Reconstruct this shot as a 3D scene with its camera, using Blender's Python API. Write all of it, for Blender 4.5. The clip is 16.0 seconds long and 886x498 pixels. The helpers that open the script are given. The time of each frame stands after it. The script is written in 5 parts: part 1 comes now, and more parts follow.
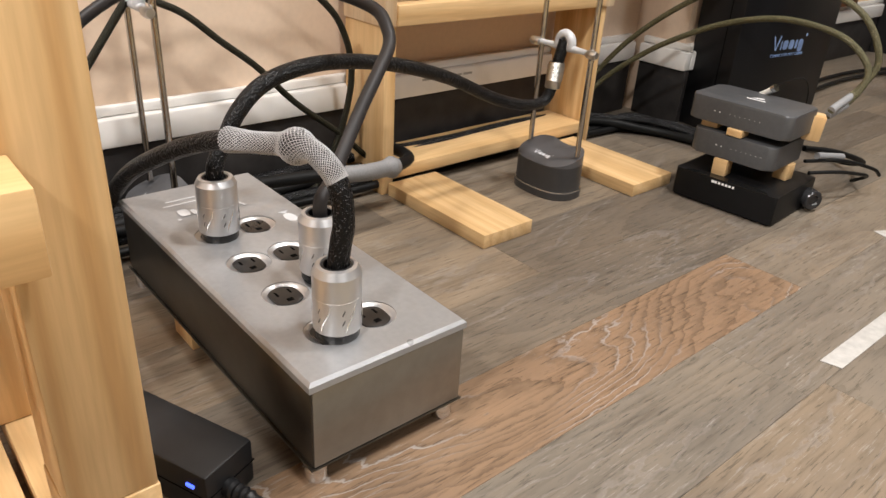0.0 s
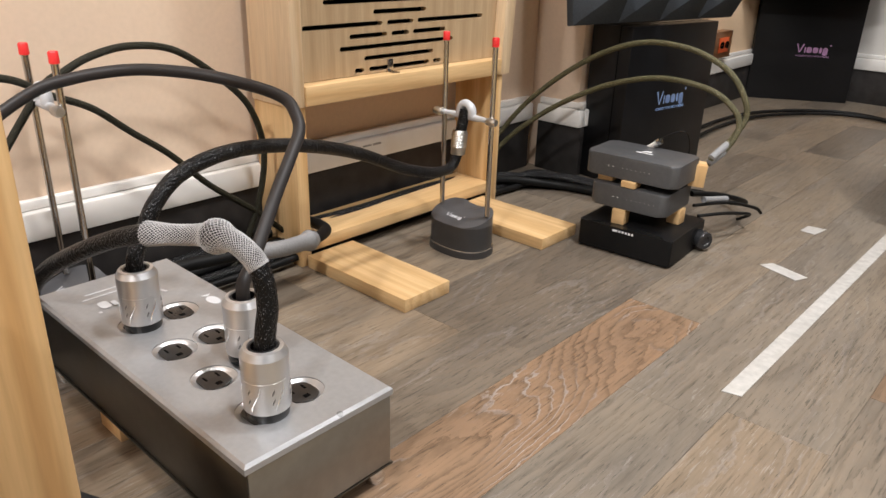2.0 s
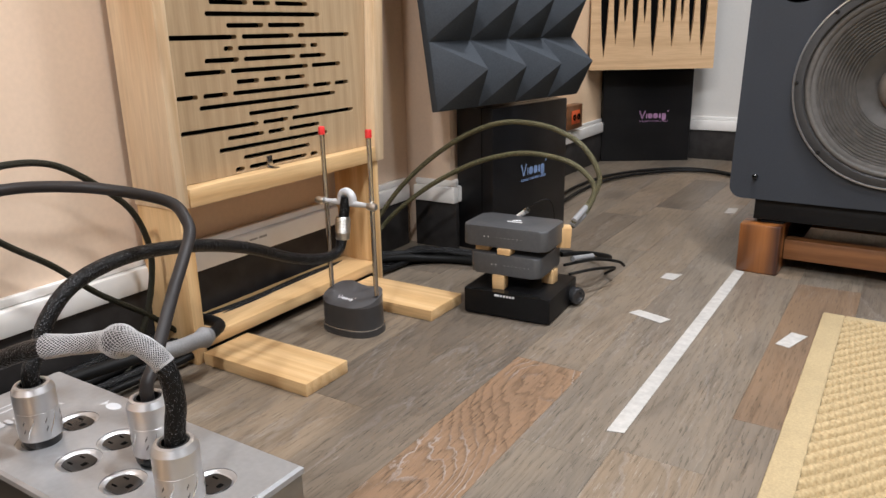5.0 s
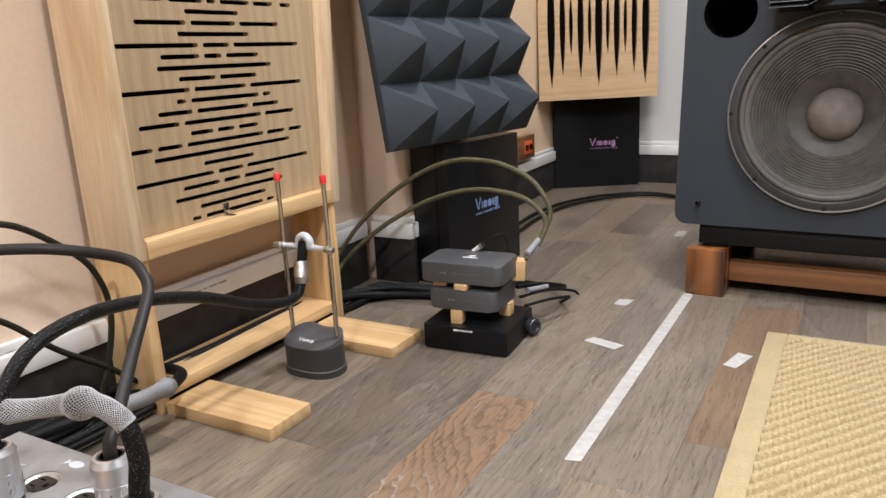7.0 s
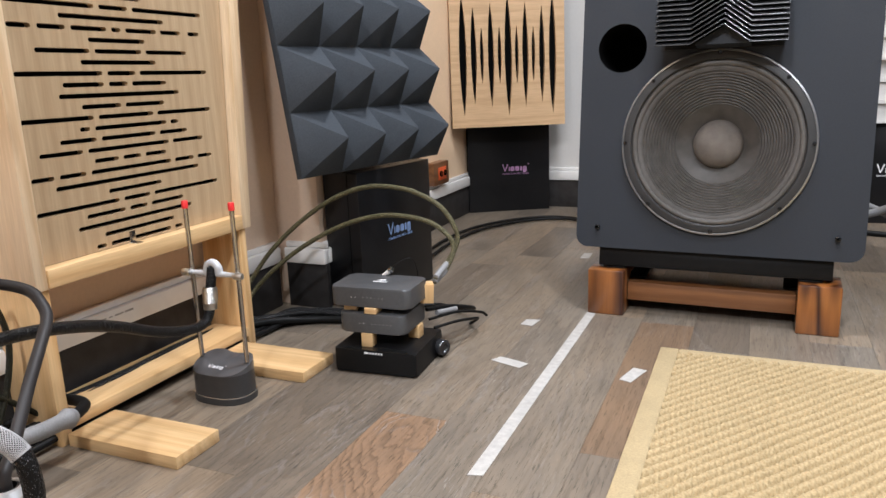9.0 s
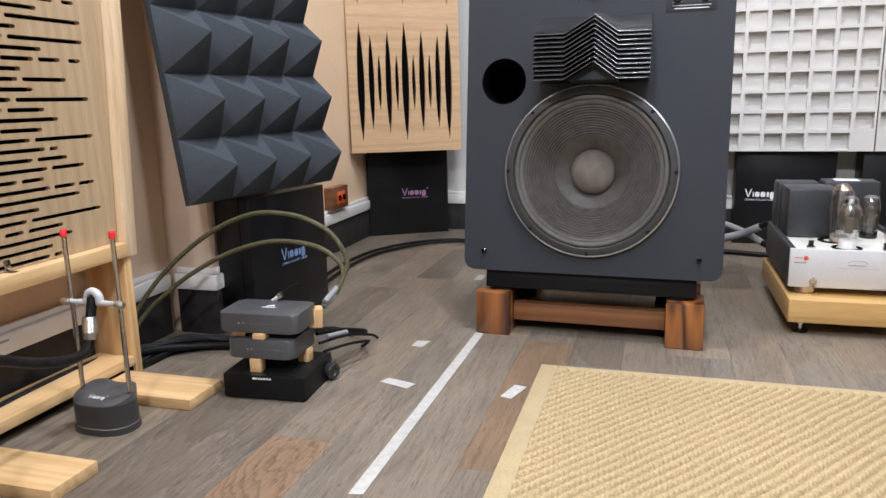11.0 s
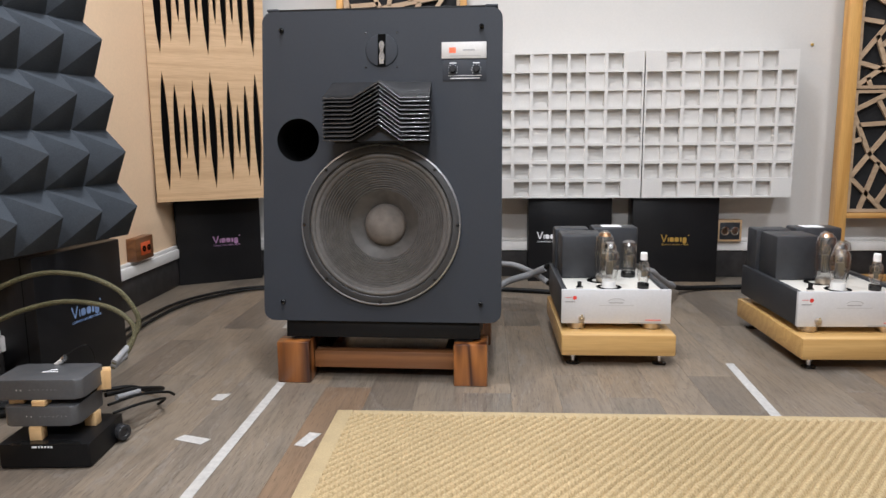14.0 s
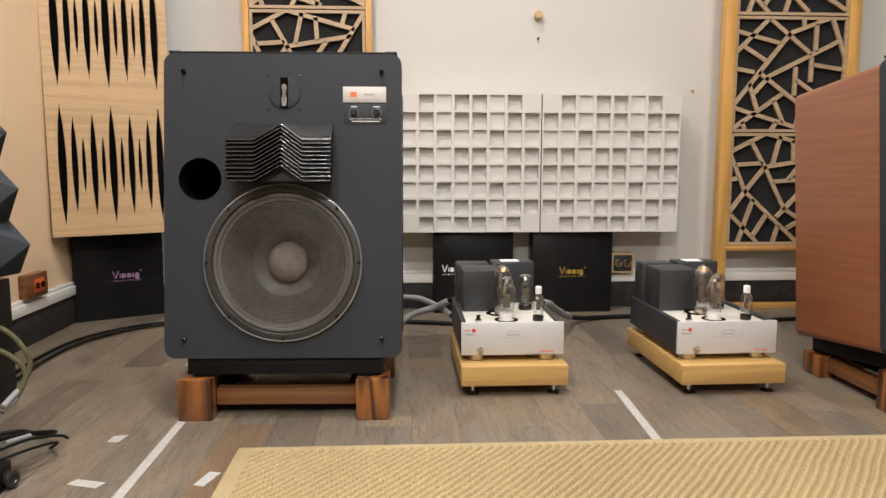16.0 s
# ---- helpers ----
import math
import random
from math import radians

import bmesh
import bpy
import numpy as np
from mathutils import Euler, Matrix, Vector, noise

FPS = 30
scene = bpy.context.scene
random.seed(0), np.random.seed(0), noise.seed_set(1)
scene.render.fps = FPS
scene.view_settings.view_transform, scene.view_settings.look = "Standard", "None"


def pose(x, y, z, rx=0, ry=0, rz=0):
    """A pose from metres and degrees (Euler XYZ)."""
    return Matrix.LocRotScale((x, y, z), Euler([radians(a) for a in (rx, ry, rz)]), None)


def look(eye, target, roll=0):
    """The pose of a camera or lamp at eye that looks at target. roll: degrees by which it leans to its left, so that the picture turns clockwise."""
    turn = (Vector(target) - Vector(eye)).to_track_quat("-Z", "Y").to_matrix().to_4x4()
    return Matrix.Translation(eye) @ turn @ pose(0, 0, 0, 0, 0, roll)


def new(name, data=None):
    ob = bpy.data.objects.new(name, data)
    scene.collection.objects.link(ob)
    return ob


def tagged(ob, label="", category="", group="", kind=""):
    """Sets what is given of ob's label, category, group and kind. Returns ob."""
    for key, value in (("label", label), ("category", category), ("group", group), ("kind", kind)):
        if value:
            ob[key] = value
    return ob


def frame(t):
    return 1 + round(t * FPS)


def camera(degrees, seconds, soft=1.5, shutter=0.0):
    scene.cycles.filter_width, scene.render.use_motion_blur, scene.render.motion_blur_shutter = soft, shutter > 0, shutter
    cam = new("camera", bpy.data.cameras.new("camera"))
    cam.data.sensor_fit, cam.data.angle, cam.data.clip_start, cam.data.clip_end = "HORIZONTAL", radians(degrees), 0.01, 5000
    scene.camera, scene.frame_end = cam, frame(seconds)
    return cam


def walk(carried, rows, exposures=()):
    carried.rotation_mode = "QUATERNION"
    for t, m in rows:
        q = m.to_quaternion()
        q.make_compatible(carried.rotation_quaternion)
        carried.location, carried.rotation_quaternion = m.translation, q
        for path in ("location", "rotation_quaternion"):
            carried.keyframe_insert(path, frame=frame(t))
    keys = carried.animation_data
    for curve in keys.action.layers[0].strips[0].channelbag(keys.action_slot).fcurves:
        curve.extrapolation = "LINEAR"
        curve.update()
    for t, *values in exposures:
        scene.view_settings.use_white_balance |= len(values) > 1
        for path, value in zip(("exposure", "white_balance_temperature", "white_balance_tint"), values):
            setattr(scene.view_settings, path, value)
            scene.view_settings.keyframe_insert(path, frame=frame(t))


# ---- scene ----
# camera and its walk
cam = camera(62.5, 16.0)
PATH = [
    (0, (0.097, 0.047, 0.456), (-1.229, 1.227, -0.465), 3.6),
    (0.5, (0.099, 0.043, 0.459), (-1.207, 1.266, -0.435), 3.7),
    (1, (0.106, 0.037, 0.467), (-1.178, 1.307, -0.393), 3.6),
    (1.5, (0.111, 0.03, 0.474), (-1.149, 1.35, -0.344), 2.8),
    (2, (0.122, 0.029, 0.486), (-1.109, 1.401, -0.29), 1.7),
    (2.5, (0.132, 0.029, 0.489), (-1.063, 1.455, -0.245), 0.5),
    (3, (0.14, 0.01, 0.484), (-1.006, 1.494, -0.211), -0.4),
    (3.5, (0.15, 0.006, 0.499), (-0.949, 1.544, -0.155), -0.9),
    (4, (0.153, -0.004, 0.501), (-0.92, 1.567, -0.116), -1.0),
    (6.5, (0.179, -0.027, 0.528), (-0.805, 1.632, -0.002), -2.4),
    (7, (0.186, -0.033, 0.536), (-0.774, 1.646, 0.027), -2.9),
    (7.5, (0.194, -0.039, 0.539), (-0.732, 1.665, 0.047), -2.9),
    (8, (0.201, -0.043, 0.542), (-0.683, 1.686, 0.063), -2.8),
    (8.5, (0.211, -0.051, 0.545), (-0.624, 1.706, 0.077), -2.5),
    (9, (0.229, -0.055, 0.546), (-0.549, 1.73, 0.091), -2.1),
    (11.5, (0.314, -0.089, 0.571), (-0.183, 1.808, 0.175), -1.2),
    (12, (0.338, -0.099, 0.579), (-0.093, 1.816, 0.195), -1.2),
    (12.5, (0.36, -0.11, 0.583), (0.0, 1.823, 0.218), -1.1),
    (13, (0.375, -0.123, 0.596), (0.097, 1.826, 0.246), -0.9),
    (13.5, (0.39, -0.132, 0.602), (0.193, 1.831, 0.269), -0.7),
    (14, (0.401, -0.146, 0.612), (0.282, 1.826, 0.296), -0.5),
    (14.5, (0.413, -0.16, 0.619), (0.368, 1.817, 0.322), -0.2),
    (15, (0.421, -0.175, 0.629), (0.44, 1.805, 0.353), 0.0),
    (15.5, (0.43, -0.191, 0.636), (0.501, 1.792, 0.38), 0.1),
    (16, (0.435, -0.206, 0.642), (0.55, 1.776, 0.402), 0.1),
]
# seconds, stops, kelvin, tint
EXPOSURES = ((0, 0.03, 6700, 10), (4, 0.0, 6250, 10), (7, 0.06, 6150, 10), (9, 0.12, 6000, 10), (12.5, 0.03, 5880, 10), (14.5, -0.10, 6200, 10), (15, -0.12, 6600, 10), (16, -0.14, 6900, 10))
walk(cam, [(t, look(eye, target, roll)) for t, eye, target, roll in PATH], EXPOSURES)
LAMPS = ((0.62, 0.45, 32.0), (2.2, 0.4, 26.0), (0.06, 1.34, 40.0), (0.70, 2.25, 14.0), (2.0, 2.0, 13.0), (-0.17, -1.60, 60.0), (0.45, -1.40, 62.0))
SLOT_TEXT = (
    "           == ============== ==|"
    "             ================|"
    "        ==========================|"
    "          ======== ==== ========|"
    " ================ ====== =================|"
    "               ============|"
    "     ================================|"
    " ==== ===== ================== ===== ====|"
    "             ===== ==== =====|"
    "   ======== ================== ========|"
    "       ======= ============ =======|"
    "           == ================ ==|"
    "============== ============ ==============|"
    "            ======== =========|"
    "        ==========================|"
    "         ======== ==== ========|"
    " ================ ====== =================|"
    "             ================|"
    "     ========== ========== ==========|"
    "               ============|"
    " ==== ===== ======= == ======= =====  ===|"
    "          ======================|"
    " ================ ====== =================|"
    "    ======================="
)

# ---- world and lamps ----
world = bpy.data.worlds.new("room_world")
scene.world = world
world.use_nodes = True
world.node_tree.nodes["Background"].inputs["Color"].default_value = (1.0, 0.93, 0.85, 1)
world.node_tree.nodes["Background"].inputs["Strength"].default_value = 0.01


def ceiling_lamp(x, y, power, size=0.22, colour=(1.0, 0.99, 0.99)):
    data = bpy.data.lights.new("ceiling_lamp", "AREA")
    data.shape, data.size, data.energy, data.color = "DISK", size, power, colour
    ob = new("ceiling_lamp", data)
    ob.matrix_world = pose(x, y, 2.62)
    return ob


for lx, ly, power in LAMPS:
    ceiling_lamp(lx, ly, power)


# ---- building helpers ----
def smooth(me, angle=40):
    for p in me.polygons:
        p.use_smooth = True
    me.set_sharp_from_angle(angle=radians(angle))


def thing(name, m, label, category, group="", kind=""):
    ob = new(name)
    ob.empty_display_size = 0.05
    ob.matrix_world = m
    return tagged(ob, label, category, group, kind)


def mesh_of(name, bm, material, rounded=True):
    me = bpy.data.meshes.new(name)
    bm.normal_update()
    bm.to_mesh(me)
    bm.free()
    me.materials.append(material)
    if rounded:
        smooth(me)
    return me


def part(name, bm, material, parent, label=""):
    """One mesh object under a thing or a part; its mesh is in the parent's coordinates."""
    ob = new(name, mesh_of(name, bm, material))
    ob.parent = parent
    return tagged(ob, label)


def whole(name, bm, material, label, category, group="", kind="", m=None):
    """A top-level thing that is one mesh."""
    ob = new(name, mesh_of(name, bm, material))
    if m is not None:
        ob.matrix_world = m
    return tagged(ob, label, category, group, kind)


def box(x0, y0, z0, x1, y1, z1, bevel=0.0, bm=None, segments=2):
    bm = bm or bmesh.new()
    vs = [bm.verts.new((x, y, z)) for z in (z0, z1) for x, y in ((x0, y0), (x1, y0), (x1, y1), (x0, y1))]
    fs = [bm.faces.new([vs[i] for i in f]) for f in ((3, 2, 1, 0), (4, 5, 6, 7), (0, 1, 5, 4), (1, 2, 6, 5), (2, 3, 7, 6), (3, 0, 4, 7))]
    if bevel:
        edges = list({e for f in fs for e in f.edges})
        bmesh.ops.bevel(bm, geom=edges, offset=bevel, segments=segments, affect="EDGES", profile=0.5)
    return bm


def turned(profile, steps=40, axis="Z", at=(0, 0, 0), bm=None):
    """A lathed form from (radius, height) pairs about an axis."""
    bm = bm or bmesh.new()
    rings = []
    for r, h in profile:
        ring = []
        for i in range(steps if r > 1e-6 else 1):
            a = 2 * math.pi * i / steps
            c, s = r * math.cos(a), r * math.sin(a)
            p = (c, s, h) if axis == "Z" else (c, -h, s) if axis == "Y" else (h, c, s)
            ring.append(bm.verts.new(Vector(p) + Vector(at)))
        rings.append(ring)
    for a, b in zip(rings, rings[1:]):
        n = max(len(a), len(b))
        for i in range(n):
            j = (i + 1) % n
            f = [a[i % len(a)], a[j % len(a)], b[j % len(b)], b[i % len(b)]]
            f = list(dict.fromkeys(f))
            if len(f) > 2:
                bm.faces.new(f)
    return bm


def prism(outline, z0, z1, bm=None, bevel=0.0, segments=2):
    """A closed outline (x, y) drawn up from z0 to z1."""
    bm = bm or bmesh.new()
    lo = [bm.verts.new((x, y, z0)) for x, y in outline]
    hi = [bm.verts.new((x, y, z1)) for x, y in outline]
    n = len(outline)
    fs = [bm.faces.new(lo[::-1]), bm.faces.new(hi)]
    for i in range(n):
        fs.append(bm.faces.new([lo[i], lo[(i + 1) % n], hi[(i + 1) % n], hi[i]]))
    if bevel:
        edges = list(set(fs[0].edges) | set(fs[1].edges))
        bmesh.ops.bevel(bm, geom=edges, offset=bevel, segments=segments, affect="EDGES", profile=0.5)
    return bm


def round_rect(x0, y0, x1, y1, r, steps=5):
    out = []
    for cx, cy, a0 in ((x1 - r, y1 - r, 0), (x0 + r, y1 - r, 90), (x0 + r, y0 + r, 180), (x1 - r, y0 + r, 270)):
        out += [(cx + r * math.cos(radians(a0 + 90 * i / steps)), cy + r * math.sin(radians(a0 + 90 * i / steps))) for i in range(steps + 1)]
    return out


def spline(points, steps=10):
    """A smooth run (Catmull-Rom) through the points."""
    pts = [Vector(p) for p in points]
    pts = [2 * pts[0] - pts[1]] + pts + [2 * pts[-1] - pts[-2]]
    out = []
    for i in range(1, len(pts) - 2):
        a, b, c, d = pts[i - 1:i + 3]
        for k in range(steps):
            t = k / steps
            out.append(0.5 * (2 * b + (c - a) * t + (2 * a - 5 * b + 4 * c - d) * t * t + (3 * b - a - 3 * c + d) * t ** 3))
    return out + [pts[-2]]


def tube(points, radius, sides=12, steps=10, bm=None, caps=True):
    """A round run through the points; radius is a number or a function of the share of the way."""
    bm = bm or bmesh.new()
    path = spline(points, steps) if steps else [Vector(p) for p in points]
    side = None
    rings, n = [], len(path)
    for i, p in enumerate(path):
        ahead = (path[min(i + 1, n - 1)] - path[max(i - 1, 0)]).normalized()
        if side is None:
            side = ahead.orthogonal().normalized()
        side = (side - ahead * side.dot(ahead)).normalized()
        up = ahead.cross(side)
        r = radius(i / (n - 1)) if callable(radius) else radius
        rings.append([bm.verts.new(p + r * (math.cos(2 * math.pi * k / sides) * side + math.sin(2 * math.pi * k / sides) * up)) for k in range(sides)])
    uv = bm.loops.layers.uv.verify()
    run = 0.0
    for i, (a, b) in enumerate(zip(rings, rings[1:])):
        step = (path[i + 1] - path[i]).length
        for k in range(sides):
            j = (k + 1) % sides
            f = bm.faces.new([a[k], a[j], b[j], b[k]])
            for loop, u, v in zip(f.loops, (k, k + 1, k + 1, k), (run, run, run + step, run + step)):
                loop[uv].uv = (u / sides, v)
        run += step
    if caps:
        bm.faces.new(rings[0][::-1])
        bm.faces.new(rings[-1])
    return bm


def flat_text(words, size, material, parent, m, align="CENTER", name="lettering", spread=1.0):
    cu = bpy.data.curves.new(name, "FONT")
    cu.body, cu.size, cu.align_x, cu.align_y, cu.extrude = words, size, align, "CENTER", 0.0004
    cu.space_character = spread
    cu.materials.append(material)
    ob = new(name, cu)
    if parent:
        ob.parent = parent
    ob.matrix_basis = m
    return ob

# ---- materials ----
def nodes_of(name):
    mat = bpy.data.materials.new(name)
    mat.use_nodes = True
    nt = mat.node_tree
    return mat, nt, nt.nodes["Principled BSDF"]


def link(nt, a, b):
    nt.links.new(a, b)


def node(nt, kind, **values):
    n = nt.nodes.new(kind)
    for k, v in values.items():
        n.inputs[k].default_value = v
    return n


def ramp(nt, source, stops):
    n = nt.nodes.new("ShaderNodeValToRGB")
    e = n.color_ramp.elements
    while len(e) < len(stops):
        e.new(0.5)
    for el, (pos, col) in zip(e, stops):
        el.position, el.color = pos, (*col, 1) if len(col) == 3 else col
    link(nt, source, n.inputs["Fac"])
    return n


def coords(nt, scale=(1, 1, 1), shift_by_object=True, kind="Object", turn=(0, 0, 0)):
    tc = nt.nodes.new("ShaderNodeTexCoord")
    mp = nt.nodes.new("ShaderNodeMapping")
    mp.inputs["Scale"].default_value = scale
    mp.inputs["Rotation"].default_value = turn
    link(nt, tc.outputs[kind], mp.inputs["Vector"])
    if not shift_by_object:
        return mp.outputs["Vector"]
    info = nt.nodes.new("ShaderNodeObjectInfo")
    mul = nt.nodes.new("ShaderNodeMath")
    mul.operation = "MULTIPLY"
    mul.inputs[1].default_value = 37.0
    link(nt, info.outputs["Random"], mul.inputs[0])
    add = nt.nodes.new("ShaderNodeVectorMath")
    add.operation = "ADD"
    link(nt, mp.outputs["Vector"], add.inputs[0])
    link(nt, mul.outputs[0], add.inputs[1])
    return add.outputs[0]


def bump(nt, bsdf, height, strength=0.2, distance=0.002):
    b = node(nt, "ShaderNodeBump", Strength=strength, Distance=distance)
    link(nt, height, b.inputs["Height"])
    link(nt, b.outputs["Normal"], bsdf.inputs["Normal"])


def mix_colour(nt, fac, a, b, blend="MIX"):
    m = nt.nodes.new("ShaderNodeMix")
    m.data_type, m.blend_type = "RGBA", blend
    for value, socket in ((fac, m.inputs[0]), (a, m.inputs[6]), (b, m.inputs[7])):
        if hasattr(value, "is_output"):
            link(nt, value, socket)
        else:
            socket.default_value = value if isinstance(value, float) else (*value, 1)
    return m.outputs[2]


def plain(name, colour, rough=0.5, metal=0.0, grain=0.06, size=60.0, relief=0.05, coat=0.0, spec=0.5):
    """Paint, plastic or metal with a slight mottle and a fine relief."""
    mat, nt, b = nodes_of(name)
    v = coords(nt)
    fine = node(nt, "ShaderNodeTexNoise", Scale=size, Detail=5.0)
    wide = node(nt, "ShaderNodeTexNoise", Scale=size / 14, Detail=3.0)
    link(nt, v, fine.inputs["Vector"]), link(nt, v, wide.inputs["Vector"])
    lo = tuple(c * (1 - grain) for c in colour)
    hi = tuple(min(1, c * (1 + grain)) for c in colour)
    r1 = ramp(nt, fine.outputs["Fac"], ((0.3, lo), (0.7, hi)))
    r2 = ramp(nt, wide.outputs["Fac"], ((0.3, (1 - grain,) * 3), (0.7, (1.0,) * 3)))
    link(nt, mix_colour(nt, 1.0, r1.outputs["Color"], r2.outputs["Color"], "MULTIPLY"), b.inputs["Base Color"])
    rr = ramp(nt, wide.outputs["Fac"], ((0.25, (max(0, rough - 0.07),) * 3), (0.75, (min(1, rough + 0.07),) * 3)))
    link(nt, rr.outputs["Color"], b.inputs["Roughness"])
    b.inputs["Metallic"].default_value = metal
    b.inputs["Specular IOR Level"].default_value = spec
    b.inputs["Coat Weight"].default_value = coat
    if relief:
        bump(nt, b, fine.outputs["Fac"], relief, 0.001)
    return mat


def wood(name, light, dark, axis="X", fine=90.0, rough=0.45, contrast=0.7, knots=True, tone=0.12, coat=0.0):
    """Sawn wood whose grain runs along the axis of the object's own coordinates."""
    mat, nt, b = nodes_of(name)
    long_way = {"X": (0.06, 1, 1), "Y": (1, 0.06, 1), "Z": (1, 1, 0.06)}[axis]
    v = coords(nt, tuple(12 * s for s in long_way))
    warp = node(nt, "ShaderNodeTexNoise", Scale=0.9, Detail=2.0)
    link(nt, v, warp.inputs["Vector"])
    add = node(nt, "ShaderNodeVectorMath")
    add.operation = "MULTIPLY_ADD"
    link(nt, warp.outputs["Color"], add.inputs[0])
    add.inputs[1].default_value = (1.6, 1.6, 1.6)
    link(nt, v, add.inputs[2])
    rings = nt.nodes.new("ShaderNodeTexWave")
    rings.wave_type, rings.bands_direction = "RINGS", axis
    rings.inputs["Scale"].default_value = 0.9
    rings.inputs["Distortion"].default_value = 3.5
    rings.inputs["Detail"].default_value = 3.0
    rings.inputs["Detail Scale"].default_value = 0.8
    link(nt, add.outputs[0], rings.inputs["Vector"])
    v2 = coords(nt, tuple(fine * s for s in long_way))
    fibre = node(nt, "ShaderNodeTexNoise", Scale=3.0, Detail=6.0)
    link(nt, v2, fibre.inputs["Vector"])
    mid = tuple((a + c) / 2 for a, c in zip(light, dark))
    soft = tuple(a + (m - a) * contrast for a, m in zip(light, mid))
    hard = tuple(a + (d - a) * contrast for a, d in zip(light, dark))
    r1 = ramp(nt, rings.outputs["Fac"], ((0.0, light), (0.55, soft), (1.0, hard)))
    r2 = ramp(nt, fibre.outputs["Fac"], ((0.3, (0.80, 0.78, 0.74)), (0.65, (1, 1, 1))))
    col = mix_colour(nt, 0.7, r1.outputs["Color"], r2.outputs["Color"], "MULTIPLY")
    info = nt.nodes.new("ShaderNodeObjectInfo")
    r3 = ramp(nt, info.outputs["Random"], ((0.0, (1 - tone,) * 3), (1.0, (1.0,) * 3)))
    col = mix_colour(nt, 1.0, col, r3.outputs["Color"], "MULTIPLY")
    if knots:
        v3 = coords(nt, tuple(6 * (0.35 if s < 1 else 1.0) for s in long_way))
        vor = node(nt, "ShaderNodeTexVoronoi", Scale=1.0)
        link(nt, v3, vor.inputs["Vector"])
        r4 = ramp(nt, vor.outputs["Distance"], ((0.07, (0.36, 0.20, 0.10)), (0.16, (1, 1, 1))))
        col = mix_colour(nt, 0.8, col, r4.outputs["Color"], "MULTIPLY")
    link(nt, col, b.inputs["Base Color"])
    b.inputs["Roughness"].default_value = rough
    b.inputs["Coat Weight"].default_value = coat
    b.inputs["Coat Roughness"].default_value = 0.15
    bump(nt, b, fibre.outputs["Fac"], 0.15, 0.0008)
    return mat


def glow(name, colour, strength):
    mat, nt, b = nodes_of(name)
    b.inputs["Base Color"].default_value = (*colour, 1)
    b.inputs["Emission Color"].default_value = (*colour, 1)
    b.inputs["Emission Strength"].default_value = strength
    return mat


def glass(name, tint=(1, 1, 1)):
    mat, nt, b = nodes_of(name)
    b.inputs["Base Color"].default_value = (*tint, 1)
    nt.nodes.remove(b)
    clear, gloss, both, edge = (nt.nodes.new(k) for k in ("ShaderNodeBsdfTransparent", "ShaderNodeBsdfGlossy", "ShaderNodeMixShader", "ShaderNodeLayerWeight"))
    clear.inputs["Color"].default_value = (*tint, 1)
    gloss.inputs["Roughness"].default_value = 0.06
    share = ramp(nt, edge.outputs["Facing"], ((0.0, (0.14,) * 3), (0.5, (0.32,) * 3), (1.0, (0.95,) * 3)))
    link(nt, share.outputs["Color"], both.inputs[0]), link(nt, clear.outputs[0], both.inputs[1]), link(nt, gloss.outputs[0], both.inputs[2])
    link(nt, both.outputs[0], nt.nodes["Material Output"].inputs["Surface"])
    return mat


PINE, PINE_D = (0.75, 0.51, 0.26), (0.54, 0.30, 0.11)
pine_x = wood("pine_lengthwise_x", PINE, PINE_D, "X", contrast=0.42)
pine_y = wood("pine_lengthwise_y", PINE, PINE_D, "Y", contrast=0.45)
pine_z = wood("pine_upright", PINE, PINE_D, "Z")
pale_z = wood("pale_wood_upright", (0.82, 0.64, 0.43), (0.68, 0.47, 0.27), "Z", contrast=0.8, tone=0.05)
panel_z = wood("slotted_panel_wood", (0.56, 0.41, 0.25), (0.44, 0.30, 0.17), "Z", contrast=0.5, knots=False, tone=0.2)
oak_x = wood("pale_oak_veneer", (0.62, 0.42, 0.24), (0.48, 0.31, 0.16), "X", contrast=0.5, knots=False)
lattice_wood = wood("lattice_veneer", (0.52, 0.38, 0.25), (0.42, 0.29, 0.18), "X", contrast=0.7, knots=False)
honey_z = wood("honey_pine_upright", (0.74, 0.42, 0.13), (0.58, 0.29, 0.07), "Z", knots=False)
honey_x = wood("honey_pine", (0.68, 0.38, 0.12), (0.50, 0.24, 0.06), "X", knots=False, coat=0.4)
rosewood_z = wood("rosewood_block", (0.33, 0.12, 0.028), (0.07, 0.020, 0.005), "Z", contrast=1.1, knots=False, coat=0.5, rough=0.35)
rosewood_x = wood("rosewood_rail", (0.27, 0.113, 0.040), (0.16, 0.062, 0.020), "X", knots=False, coat=0.3)
rosewood_y = wood("rosewood_rail_deep", (0.22, 0.09, 0.03), (0.12, 0.045, 0.014), "Y", knots=False, coat=0.3)
cherry_y = wood("cherry_veneer", (0.29, 0.106, 0.048), (0.22, 0.075, 0.031), "Y", contrast=0.5, knots=False, coat=0.25, rough=0.4)

